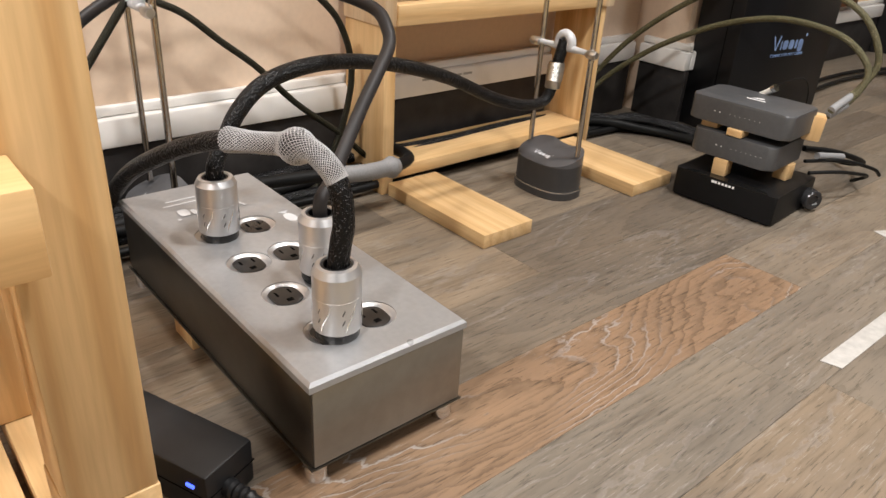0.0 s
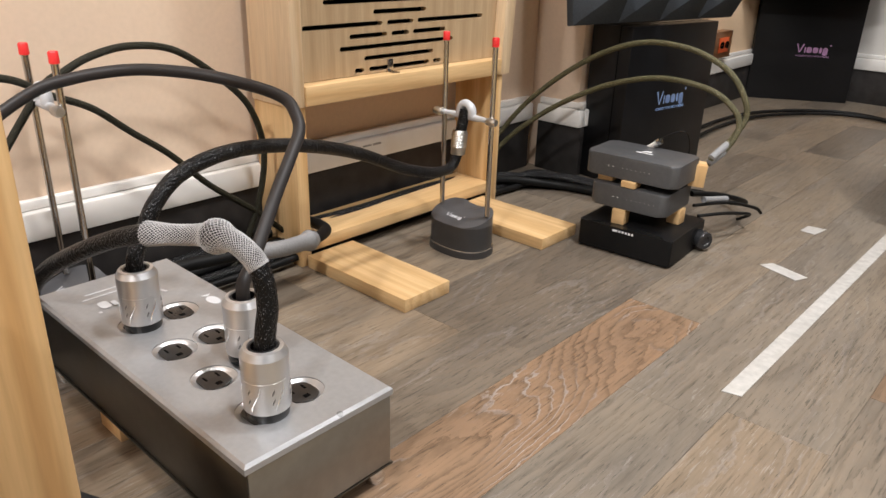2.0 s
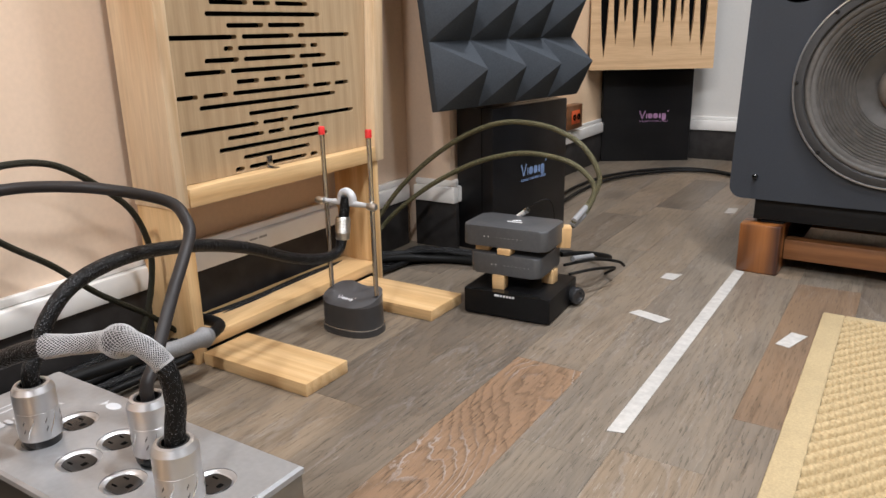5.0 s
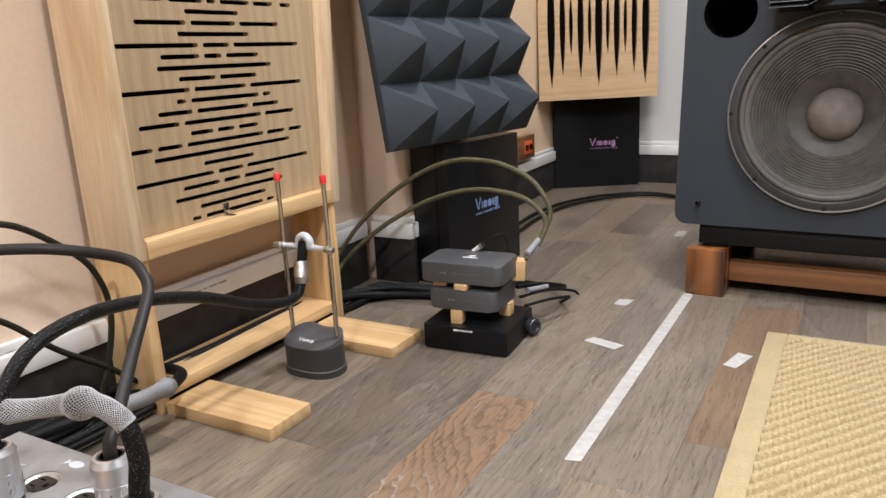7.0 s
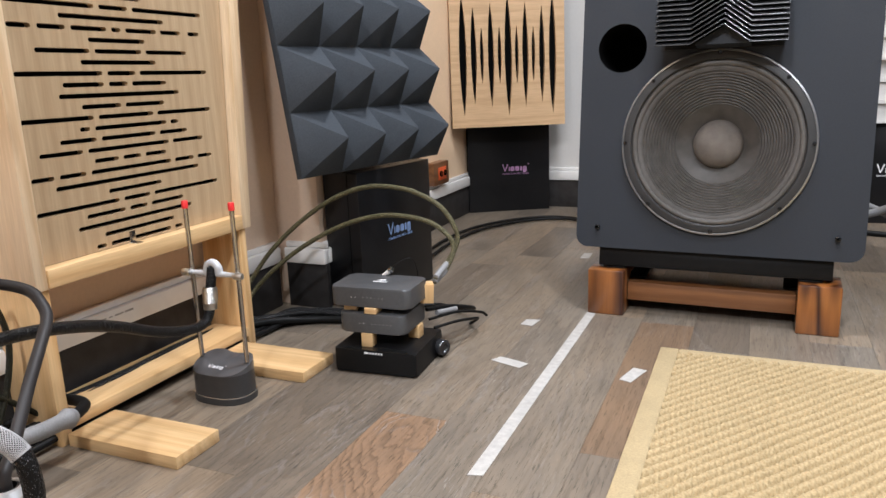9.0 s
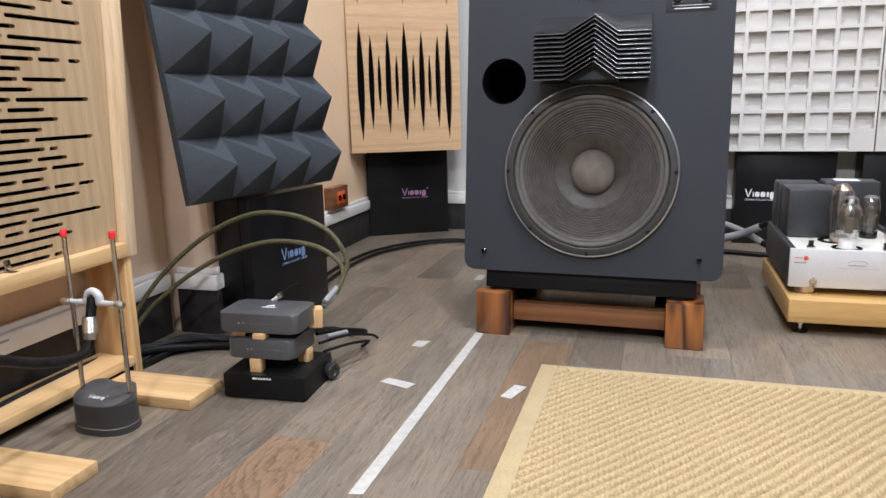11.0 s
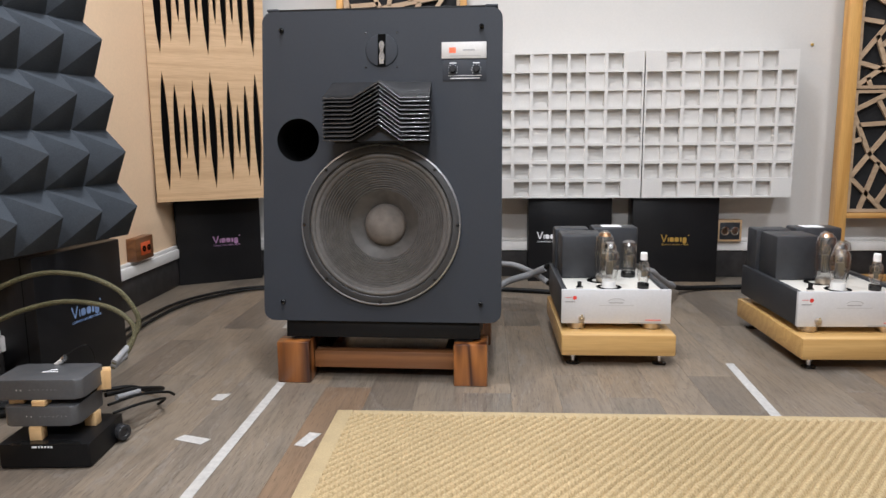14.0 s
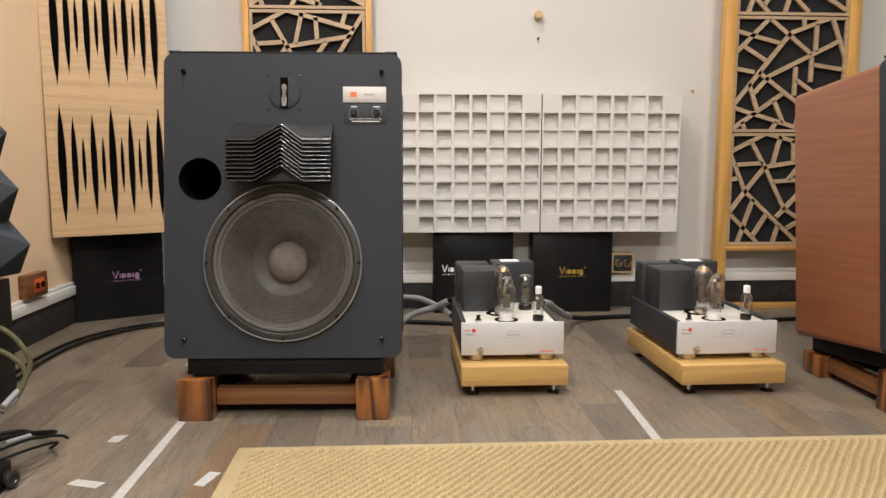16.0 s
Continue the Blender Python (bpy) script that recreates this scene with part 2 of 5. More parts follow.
beige_paint = plain("beige_wall_paint", (0.68, 0.525, 0.395), 0.75, grain=0.03, size=120, relief=0.06)
cream_paint = plain("cream_wall_paint", (0.80, 0.59, 0.39), 0.75, grain=0.03, size=120, relief=0.06)
white_paint = plain("white_wall_paint", (0.58, 0.56, 0.53), 0.7, grain=0.02, size=120, relief=0.05)
grey_paint = plain("dark_grey_paint", (0.15, 0.147, 0.143), 0.8, grain=0.03)
white_gloss = plain("white_skirting_paint", (0.80, 0.78, 0.75), 0.35, grain=0.03, size=40)
dark_base = plain("dark_grey_skirting", (0.036, 0.033, 0.032), 0.5, grain=0.3, size=30, spec=0.25)
white_foam = plain("white_moulded_foam", (0.65, 0.63, 0.60), 0.6, grain=0.03, size=200, relief=0.1)
foam_grey = plain("charcoal_foam", (0.058, 0.066, 0.077), 0.9, grain=0.12, size=300, relief=0.25, spec=0.12)
black_card = plain("black_gift_card", (0.009, 0.009, 0.010), 0.36, grain=0.1, size=80, relief=0.03, spec=0.3)
baffle_paint = plain("slate_baffle_paint", (0.026, 0.030, 0.038), 0.6, grain=0.07, size=400, relief=0.12, spec=0.28)
black_satin = plain("black_satin", (0.007, 0.007, 0.0075), 0.45, grain=0.1, spec=0.18)
black_plastic = plain("black_plastic", (0.013, 0.013, 0.014), 0.4, grain=0.1, spec=0.35)
black_gloss = plain("black_gloss", (0.008, 0.008, 0.008), 0.18, grain=0.05)
deep_black = plain("deep_black", (0.003, 0.003, 0.003), 0.9, grain=0.1, spec=0.05)
silver = plain("brushed_silver", (0.62, 0.61, 0.59), 0.32, 1.0, grain=0.05, size=90)
# shade on the distributor's sides is put into this darker metal colour
shaded_silver = plain("shaded_case_side", (0.10, 0.092, 0.08), 0.38, 0.9, grain=0.08, size=60)
chrome = plain("chrome", (0.72, 0.71, 0.70), 0.14, 1.0, grain=0.03)
steel = plain("steel_rod", (0.50, 0.48, 0.46), 0.2, 1.0, grain=0.05)
grey_case = plain("grey_anodised_case", (0.105, 0.107, 0.112), 0.45, 0.4, grain=0.06, size=200, spec=0.35)
charcoal_metal = plain("charcoal_metal", (0.045, 0.047, 0.052), 0.42, 0.3, grain=0.06, spec=0.35)
amp_silver = plain("satin_silver_panel", (0.62, 0.62, 0.63), 0.5, 0.25, grain=0.03, size=200)
amp_deck = plain("pale_amplifier_deck", (0.74, 0.71, 0.64), 0.35, 0.2, grain=0.03)
red_plastic = plain("red_plastic", (0.75, 0.03, 0.03), 0.4, grain=0.05)
orange_plastic = plain("orange_plastic", (0.75, 0.12, 0.03), 0.4, grain=0.1)
tape_paint = plain("white_masking_tape", (0.44, 0.425, 0.40), 0.7, grain=0.12, size=90, relief=0.2)
print_white = plain("white_print", (0.85, 0.85, 0.86), 0.5, grain=0.02, relief=0)
plug_silver = plain("satin_silver_shell", (0.66, 0.66, 0.67), 0.38, 0.85, grain=0.02, size=60, relief=0)
# highlight and shade of the plugs' engraving, each as a colour of its own
plug_glint = plain("painted_silver_glint", (0.80, 0.80, 0.80), 0.25, 0.9, grain=0.02, relief=0)
plug_groove_shade = plain("painted_groove_shade", (0.16, 0.16, 0.16), 0.5, 0.5, grain=0.02, relief=0)
print_dim = plain("pale_grey_print", (0.62, 0.63, 0.65), 0.5, grain=0.05, relief=0)
print_pale_grey = plain("faded_grey_print", (0.36, 0.35, 0.33), 0.6, grain=0.2, relief=0)
print_gold = plain("gold_print", (0.80, 0.52, 0.12), 0.3, 0.7, grain=0.02, relief=0)
print_violet = plain("iridescent_print", (0.32, 0.47, 0.86), 0.3, 0.3, grain=0.3, size=40, relief=0)
print_grey = plain("grey_print", (0.28, 0.28, 0.28), 0.5, grain=0.02, relief=0)
print_red = plain("red_print", (0.70, 0.05, 0.04), 0.4, grain=0.02, relief=0)
clear_glass = glass("clear_glass", (0.97, 0.97, 0.96))
dome_brown = plain("dust_cap_paper", (0.150, 0.131, 0.115), 0.7, grain=0.15, size=60, relief=0.15)
cone_paper = plain("coated_cone_paper", (0.092, 0.085, 0.079), 0.6, grain=0.2, size=50, relief=0.12)
print_pink = plain("pink_print", (0.66, 0.38, 0.66), 0.3, 0.4, grain=0.3, size=40, relief=0)
binding_cloth = plain("beige_binding_cloth", (0.42, 0.325, 0.18), 0.85, grain=0.12, size=400, relief=0.3)


def sisal_material():
    mat, nt, b = nodes_of("woven_sisal")
    v = coords(nt, (1, 1, 1), False)
    n1 = node(nt, "ShaderNodeTexNoise", Scale=260.0, Detail=5.0)
    n2 = node(nt, "ShaderNodeTexNoise", Scale=3.0, Detail=3.0)
    link(nt, v, n1.inputs["Vector"]), link(nt, v, n2.inputs["Vector"])
    r1 = ramp(nt, n1.outputs["Fac"], ((0.25, (0.29, 0.208, 0.102)), (0.5, (0.41, 0.306, 0.160)), (0.8, (0.52, 0.41, 0.24))))
    r2 = ramp(nt, n2.outputs["Fac"], ((0.3, (0.88, 0.88, 0.86)), (0.7, (1, 1, 1))))
    link(nt, mix_colour(nt, 1.0, r1.outputs["Color"], r2.outputs["Color"], "MULTIPLY"), b.inputs["Base Color"])
    b.inputs["Roughness"].default_value = 0.9
    bump(nt, b, n1.outputs["Fac"], 0.5, 0.001)
    return mat


sisal = sisal_material()


def math_node(nt, kind, a, b=None, c=None):
    m = nt.nodes.new("ShaderNodeMath")
    m.operation = kind
    for i, v in enumerate((a, b, c)):
        if v is None:
            continue
        if isinstance(v, (int, float)):
            m.inputs[i].default_value = v
        else:
            link(nt, v, m.inputs[i])
    return m.outputs[0]


def floor_material(name, tones, figure=1.0, lime=0.5, count=26.0, stretch=1.3):
    """Oiled brushed oak: each board with its own tone, nested cathedral rings, dark pore dashes and lime in the grain."""
    mat, nt, b = nodes_of(name)
    v = coords(nt, (6.5, stretch, 6.5))
    field = node(nt, "ShaderNodeTexNoise", Scale=1.0, Detail=1.0, Roughness=0.35)
    link(nt, v, field.inputs["Vector"])
    jag = node(nt, "ShaderNodeTexNoise", Scale=1.0, Detail=4.0, Roughness=0.6)
    link(nt, coords(nt, (60, 22, 60)), jag.inputs["Vector"])
    level = math_node(nt, "MULTIPLY_ADD", jag.outputs["Fac"], 0.055, field.outputs["Fac"])
    turn_ = math_node(nt, "FRACT", math_node(nt, "MULTIPLY", level, count))
    # thin dashes along the board
    dash = node(nt, "ShaderNodeTexNoise", Scale=1.0, Detail=3.0, Roughness=0.6)
    link(nt, coords(nt, (420, 30, 420)), dash.inputs["Vector"])
    fibre = node(nt, "ShaderNodeTexNoise", Scale=1.0, Detail=5.0, Roughness=0.65)
    link(nt, coords(nt, (150, 7, 150)), fibre.inputs["Vector"])
    cloud = node(nt, "ShaderNodeTexNoise", Scale=1.5, Detail=6.0, Roughness=0.6)
    link(nt, coords(nt, (5.0, 2.2, 5.0)), cloud.inputs["Vector"])
    patch = node(nt, "ShaderNodeTexNoise", Scale=1.0, Detail=3.0)
    link(nt, coords(nt, (10, 4.0, 10)), patch.inputs["Vector"])
    info = nt.nodes.new("ShaderNodeObjectInfo")
    tone = ramp(nt, info.outputs["Random"], tones)
    lo = 1 - 0.36 * figure
    rings = ramp(nt, turn_, ((0.0, (lo, lo * 0.97, lo * 0.95)), (0.16, (lo + 0.08,) * 3), (0.42, (1.0, 1.0, 1.0)), (0.86, (1.06, 1.05, 1.04)), (1.0, (1.0, 1.0, 1.0))))
    r2 = ramp(nt, fibre.outputs["Fac"], ((0.30, (0.68, 0.66, 0.64)), (0.48, (1, 1, 1)), (0.70, (1.07, 1.07, 1.07))))
    r3 = ramp(nt, cloud.outputs["Fac"], ((0.28, (0.80, 0.82, 0.86)), (0.5, (1, 1, 1)), (0.72, (1.16, 1.12, 1.06))))
    c = mix_colour(nt, 1.0, tone.outputs["Color"], rings.outputs["Color"], "MULTIPLY")
    c = mix_colour(nt, 1.0, c, r2.outputs["Color"], "MULTIPLY")
    c = mix_colour(nt, 1.0, c, r3.outputs["Color"], "MULTIPLY")
    dark = ramp(nt, dash.outputs["Fac"], ((0.34, (0.55,) * 3), (0.42, (1.0,) * 3)))
    c = mix_colour(nt, 1.0, c, dark.outputs["Color"], "MULTIPLY")
    # lime caught along the ring edges and in some of the pores
    crest = ramp(nt, turn_, ((0.0, (lime,) * 3), (0.07, (lime * 0.8,) * 3), (0.15, (0, 0, 0)), (0.95, (0, 0, 0)), (1.0, (lime,) * 3)))
    spots = ramp(nt, patch.outputs["Fac"], ((0.44, (0, 0, 0)), (0.58, (1, 1, 1))))
    limed = mix_colour(nt, 1.0, crest.outputs["Color"], spots.outputs["Color"], "MULTIPLY")
    c = mix_colour(nt, limed, c, (0.40, 0.37, 0.34))
    fleck = ramp(nt, dash.outputs["Fac"], ((0.61, (0, 0, 0)), (0.68, (0.36,) * 3)))
    flecked = mix_colour(nt, 1.0, fleck.outputs["Color"], spots.outputs["Color"], "MULTIPLY")
    c = mix_colour(nt, flecked, c, (0.36, 0.34, 0.31))
    link(nt, c, b.inputs["Base Color"])
    rr = ramp(nt, cloud.outputs["Fac"], ((0.3, (0.30,) * 3), (0.7, (0.44,) * 3)))
    link(nt, rr.outputs["Color"], b.inputs["Roughness"])
    b.inputs["Specular IOR Level"].default_value = 0.45
    bump(nt, b, fibre.outputs["Fac"], 0.16, 0.0008)
    return mat


floor_oak = floor_material("oiled_oak_board", ((0.0, (0.128, 0.105, 0.082)), (0.30, (0.190, 0.154, 0.116)), (0.55, (0.162, 0.138, 0.110)), (0.80, (0.205, 0.162, 0.118)), (1.0, (0.178, 0.130, 0.086))), 0.50, 0.20, 20.0, 0.8)
floor_red = floor_material("reddish_oak_board", ((0.0, (0.205, 0.132, 0.082)), (1.0, (0.215, 0.140, 0.088))), 0.85, 0.65, 32.0, 1.9)
floor_brown = floor_material("brown_oak_board", ((0.0, (0.182, 0.124, 0.080)), (1.0, (0.190, 0.130, 0.085))), 0.35, 0.12, 18.0, 0.8)

smoke_shell = plain("smoky_plastic", (0.03, 0.03, 0.032), 0.12, 0.2, grain=0.2)

# ---- the room ----
X0, X1, Y0, Y1, TOP = -0.87, 3.7, -2.7, 2.95, 2.65


def setting(name, bm, material, label, category):
    return whole(name, bm, material, label, category, kind="structure")


setting("wall_west_far", box(X0 - 0.12, 1.60, -0.05, X0, Y1 + 0.12, TOP), cream_paint, "cream painted wall beside the loudspeaker corner", "wall")
setting("wall_west", box(X0 - 0.12, Y0 - 0.12, -0.05, X0, 1.5995, TOP), beige_paint, "beige painted plaster wall behind the audio gear", "wall")
setting("wall_north", box(X0, Y1, -0.05, X1, Y1 + 0.12, TOP), white_paint, "white painted wall behind loudspeakers and amplifiers", "wall")
setting("wall_east", box(X1, Y0 - 0.12, -0.05, X1 + 0.12, Y1 + 0.12, TOP), grey_paint, "plain dark grey wall closing the room", "wall")
setting("wall_south", box(X0, Y0 - 0.12, -0.05, X1, Y0, TOP), grey_paint, "plain dark grey wall closing the room", "wall")
setting("ceiling", box(X0 - 0.12, Y0 - 0.12, TOP, X1 + 0.12, Y1 + 0.12, TOP + 0.1), grey_paint, "plain dark grey ceiling", "ceiling")
pilaster = setting("pilaster", box(X0 - 0.01, 1.43, -0.05, -0.745, 1.78, TOP, 0.003), beige_paint, "beige plastered pilaster standing out from the wall", "wall")


def skirting(name, x0, y0, x1, y1, out):
    """A dark plinth with a white moulding over it, along a wall; out is the way it stands out."""
    ox, oy = out
    lo = box(min(x0, x1 + 0.014 * ox), min(y0, y1 + 0.014 * oy), 0.0, max(x0, x1 + 0.014 * ox), max(y0, y1 + 0.014 * oy), 0.113, 0.002)
    base = setting(name, lo, dark_base, "dark grey wooden plinth under a white skirting", "skirting")
    top = box(min(x0, x1 + 0.022 * ox), min(y0, y1 + 0.022 * oy), 0.1135, max(x0, x1 + 0.022 * ox), max(y0, y1 + 0.022 * oy), 0.152, 0.004)
    box(min(x0, x1 + 0.012 * ox), min(y0, y1 + 0.012 * oy), 0.1525, max(x0, x1 + 0.012 * ox), max(y0, y1 + 0.012 * oy), 0.166, 0.003, bm=top)
    part("moulding", top, white_gloss, base, "white gloss skirting moulding")
    return base


west_base = skirting("baseboard_west", X0, Y0, X0, 1.408, (1, 0))
for y0, y1, z0, z1 in ((0.818, 0.846, 0.1385, 0.1425), (0.850, 0.866, 0.1390, 0.1420), (0.872, 0.880, 0.1395, 0.1415), (0.886, 0.906, 0.1390, 0.1420), (0.910, 0.930, 0.1385, 0.1425)):
    part("print_bar", box(X0 + 0.0218, y0, z0, X0 + 0.0224, y1, z1), print_pale_grey, west_base)
skirting("baseboard_west_far", X0, 1.802, X0, Y1 - 0.03, (1, 0))
skirting("baseboard_north", X0, Y1, X1, Y1, (0, -1))
skirting("baseboard_pilaster_front", X0 + 0.03, 1.43, -0.723, 1.43, (0, -1))
skirting("baseboard_pilaster_side", -0.745, 1.4305, -0.745, 1.802, (1, 0))

floor = setting("floor", box(X0 - 0.1, Y0 - 0.1, -0.06, X1 + 0.1, Y1 + 0.1, -0.012), deep_black, "grey-brown oiled oak plank floor", "floor")


def plate(outline, holes, thick, bm=None):
    """A flat plate in x and y with holes through it, from z = 0 up to thick."""
    bm = bm or bmesh.new()
    before = set(bm.faces)
    edges = []
    for loop in [outline] + list(holes):
        vs = [bm.verts.new((x, y, thick)) for x, y in loop]
        edges += [bm.edges.new((vs[i], vs[(i + 1) % len(vs)])) for i in range(len(vs))]
    bmesh.ops.triangle_fill(bm, use_beauty=True, use_dissolve=False, edges=edges, normal=(0, 0, 1))
    faces = [f for f in bm.faces if f not in before]
    for f in faces:
        if f.normal.z < 0:
            f.normal_flip()
    made = bmesh.ops.extrude_face_region(bm, geom=faces, use_keep_orig=True)
    bmesh.ops.translate(bm, vec=(0, 0, -thick), verts=[v for v in made["geom"] if isinstance(v, bmesh.types.BMVert)])
    bmesh.ops.recalc_face_normals(bm, faces=[f for f in bm.faces if f not in before])
    return bm


def circle(cx, cy, r, steps=40):
    return [(cx + r * math.cos(2 * math.pi * i / steps), cy + r * math.sin(2 * math.pi * i / steps)) for i in range(steps)]


# ---- rug ----
RUG = (0.072, -1.6, 2.5, 1.378)


def weave(x, y):
    """Height of the rug's slanting ropes of sisal: overlapping slanted strands with dark pits between them."""
    u = (0.788 * x - 0.616 * y) / 0.0172
    u = u + 0.05 * np.sin(37.0 * y) + 0.04 * np.sin(53.0 * x + 11.0 * y)
    row = np.floor(u)
    fu = u - row
    w = (0.616 * x + 0.788 * y) / 0.0118 + 0.95 * fu + 0.5 * row + 0.22 * np.sin(12.9 * row)
    fw = w - np.floor(w)
    side = np.abs(2 * fu - 1)
    round_ = np.sqrt(np.maximum(0.0, 1 - 0.92 * side ** 2))
    strand = np.sqrt(np.maximum(0.0, 1 - (2 * fw - 1) ** 2))
    pit = np.clip((side - 0.50) / 0.35, 0, 1) * np.clip(1.7 * np.abs(2 * fw - 1) - 0.55, 0, 1)
    return np.maximum(0.0, 0.0008 + 0.0088 * round_ ** 1.5 + 0.0026 * strand * round_ - 0.0070 * pit)


def woven_mesh(name, x0, y0, x1, y1, step):
    nx, ny = int((x1 - x0) / step), int((y1 - y0) / step)
    gx, gy = np.meshgrid(np.linspace(x0, x1, nx + 1), np.linspace(y0, y1, ny + 1))
    verts = np.stack((gx, gy, 0.0012 + weave(gx, gy)), axis=-1).reshape(-1, 3)
    idx = np.arange((nx + 1) * (ny + 1)).reshape(ny + 1, nx + 1)
    quads = np.stack((idx[:-1, :-1], idx[:-1, 1:], idx[1:, 1:], idx[1:, :-1]), axis=-1).reshape(-1, 4)
    me = bpy.data.meshes.new(name)
    me.from_pydata(verts.tolist(), [], quads.tolist())
    me.materials.append(sisal)
    me.shade_smooth()
    return me


def build_rug():
    x0, y0, x1, y1 = RUG
    rug = thing("rug", pose(0, 0, 0), "straw-coloured woven sisal rug with a beige cloth binding", "rug")
    b = 0.036
    # the stretch beside the loudspeakers is woven finest
    nx0, ny0, nx1, ny1 = x0 + b, 0.66, 2.05, y1 - 0.028
    for area, step in (((nx0, ny0, nx1, ny1), 0.0018), ((nx0, y0 + 0.03, nx1, ny0), 0.0042), ((nx1, y0 + 0.03, x1 - b, ny1), 0.0042)):
        ob = new("woven_field", woven_mesh("woven_field", *area, step))
        ob.parent = rug
        tagged(ob, "diagonally woven straw-coloured sisal")
    for bx in ((x0, y0, x0 + b, y1), (x1 - b, y0, x1, y1), (x0 + b, y1 - 0.028, x1 - b, y1), (x0 + b, y0, x1 - b, y0 + 0.03)):
        part("binding", box(bx[0], bx[1], 0.0005, bx[2], bx[3], 0.0078, 0.003), binding_cloth, rug, "beige cloth edge binding")


build_rug()


# ---- loudspeakers ----
def build_speaker(cx, y0, body_material, label, group, turn=0.0):
    """Front baffle's lower edge at y0; the whole case leans back a little on a low rosewood stand."""
    lean = pose(0, 0, 0.157, 83.3, 0, 0)
    sp = thing("loudspeaker", pose(cx, y0, 0, 0, 0, turn), label, "loudspeaker", group)

    def lay(name, bm, material, note="", parent=None):
        bmesh.ops.transform(bm, matrix=lean, verts=bm.verts)
        return part(name, bm, material, parent or sp, note)

    H, W = 0.752, 0.292
    lay("cabinet", plate(round_rect(-0.283, 0.002, 0.283, H - 0.006, 0.02), [circle(-0.204, 0.442, 0.056), circle(0.0, 0.236, 0.176, 40), circle(0.003, 0.655, 0.036, 24)], 0.41), body_material, "veneered case")
    sp.children[0].data.transform(lean @ pose(0, 0, -0.441) @ lean.inverted())
    baffle = lay("baffle", plate(round_rect(-W, 0, W, H, 0.026), [circle(-0.204, 0.442, 0.0525), circle(0.0, 0.236, 0.178, 64), circle(0.003, 0.655, 0.0395, 32)], 0.03, ), baffle_paint, "slate grey painted front baffle")
    for ob in (baffle,):
        ob.data.transform(lean @ pose(0, 0, -0.03) @ lean.inverted())
    lay("port", turned([(0.0525, 0.0), (0.0510, -0.002), (0.0505, -0.16), (0.0, -0.16)], 40, at=(-0.204, 0.442, 0)), deep_black, "deep black bass port")
    lay("top_batten", box(-0.250, H + 0.0005, -0.045, 0.250, H + 0.006, -0.004, 0.001), black_satin, "black batten along the top")
    for ex in (-0.2655, 0.2655):
        lay("ear", box(ex - 0.015, H + 0.0005, -0.03, ex + 0.015, H + 0.007, 0.0, 0.002), baffle_paint)
    lay("plinth", box(-0.240, -0.042, -0.425, 0.240, 0.0015, -0.034, 0.002), black_satin, "black recessed plinth under the case")
    lay("plinth_front", box(-0.240, -0.042, -0.0335, 0.240, -0.0005, -0.014, 0.0015), black_satin)
    # woofer
    c = (0.0, 0.236)
    woofer = lay("woofer", turned([(0.178, -0.02), (0.178, 0.004), (0.183, 0.010), (0.192, 0.010), (0.1945, 0.006), (0.1945, 0.0)], 72, at=(*c, 0)), charcoal_metal, "cast basket ring of the bass driver")
    lay("bright_rim", turned([(0.1905, 0.0100), (0.1915, 0.0118), (0.1940, 0.0105), (0.1952, 0.006), (0.1945, 0.001)], 72, at=(*c, 0)), rim_grey, "bright machined rim", woofer)
    lay("gasket", turned([(0.1905, 0.0102), (0.1885, 0.0112), (0.1760, 0.0112), (0.1735, 0.0085)], 72, at=(*c, 0)), gasket_grey, "dark grey gasket ring", woofer)
    roll = [(0.1735 - 0.0125 * (1 - math.cos(math.pi * i / 8)) / 2, 0.003 + 0.0052 * math.sin(math.pi * i / 8)) for i in range(9)]
    lay("surround", turned([(0.1738, 0.0085)] + roll, 72, at=(*c, 0)), cone_surround, "half-roll treated cloth surround", woofer)
    prof = [(0.1610, 0.0030), (0.1560, 0.0030), (0.1535, 0.0020)]
    for k in range(49):
        q = k / 48
        prof.append((0.1530 - 0.067 * q, 0.0010 - 0.0440 * q + 0.0015 * math.sin(2 * math.pi * 12 * q)))
    prof += [(0.0850, -0.0440), (0.0660, -0.0580), (0.0500, -0.0710)]
    lay("cone", turned(prof, 72, at=(*c, 0)), cone_paper, "ribbed dark paper cone with a smooth middle", woofer)
    cap = [(0.0520 * math.cos(a), -0.067 + 0.030 * math.sin(a)) for a in [math.pi / 2 * i / 10 for i in range(11)]]
    lay("dust_cap", turned([(0.053, -0.069)] + cap[:-1] + [(0.0, -0.037)], 48, at=(*c, 0)), dome_brown, "domed brown-grey dust cap", woofer)
    for k in range(8):
        a = radians(22.5 * 0 + 45 * k)
        lay("bolt", turned([(0.0, 0.0145), (0.0035, 0.0140), (0.0045, 0.010)], 8, at=(c[0] + 0.187 * math.cos(a), c[1] + 0.187 * math.sin(a), 0)), black_gloss, "", woofer)
    # slant-plate lens
    lens = lay("acoustic_lens", box(-0.112, 0.4325, 0.0, 0.120, 0.452, 0.004), black_satin, "black slant-plate acoustic lens")
    xs = (-0.121, -0.053, 0.010, 0.060, 0.127)
    ys = (0.0, 0.0, 0.037, 0.0, 0.0)
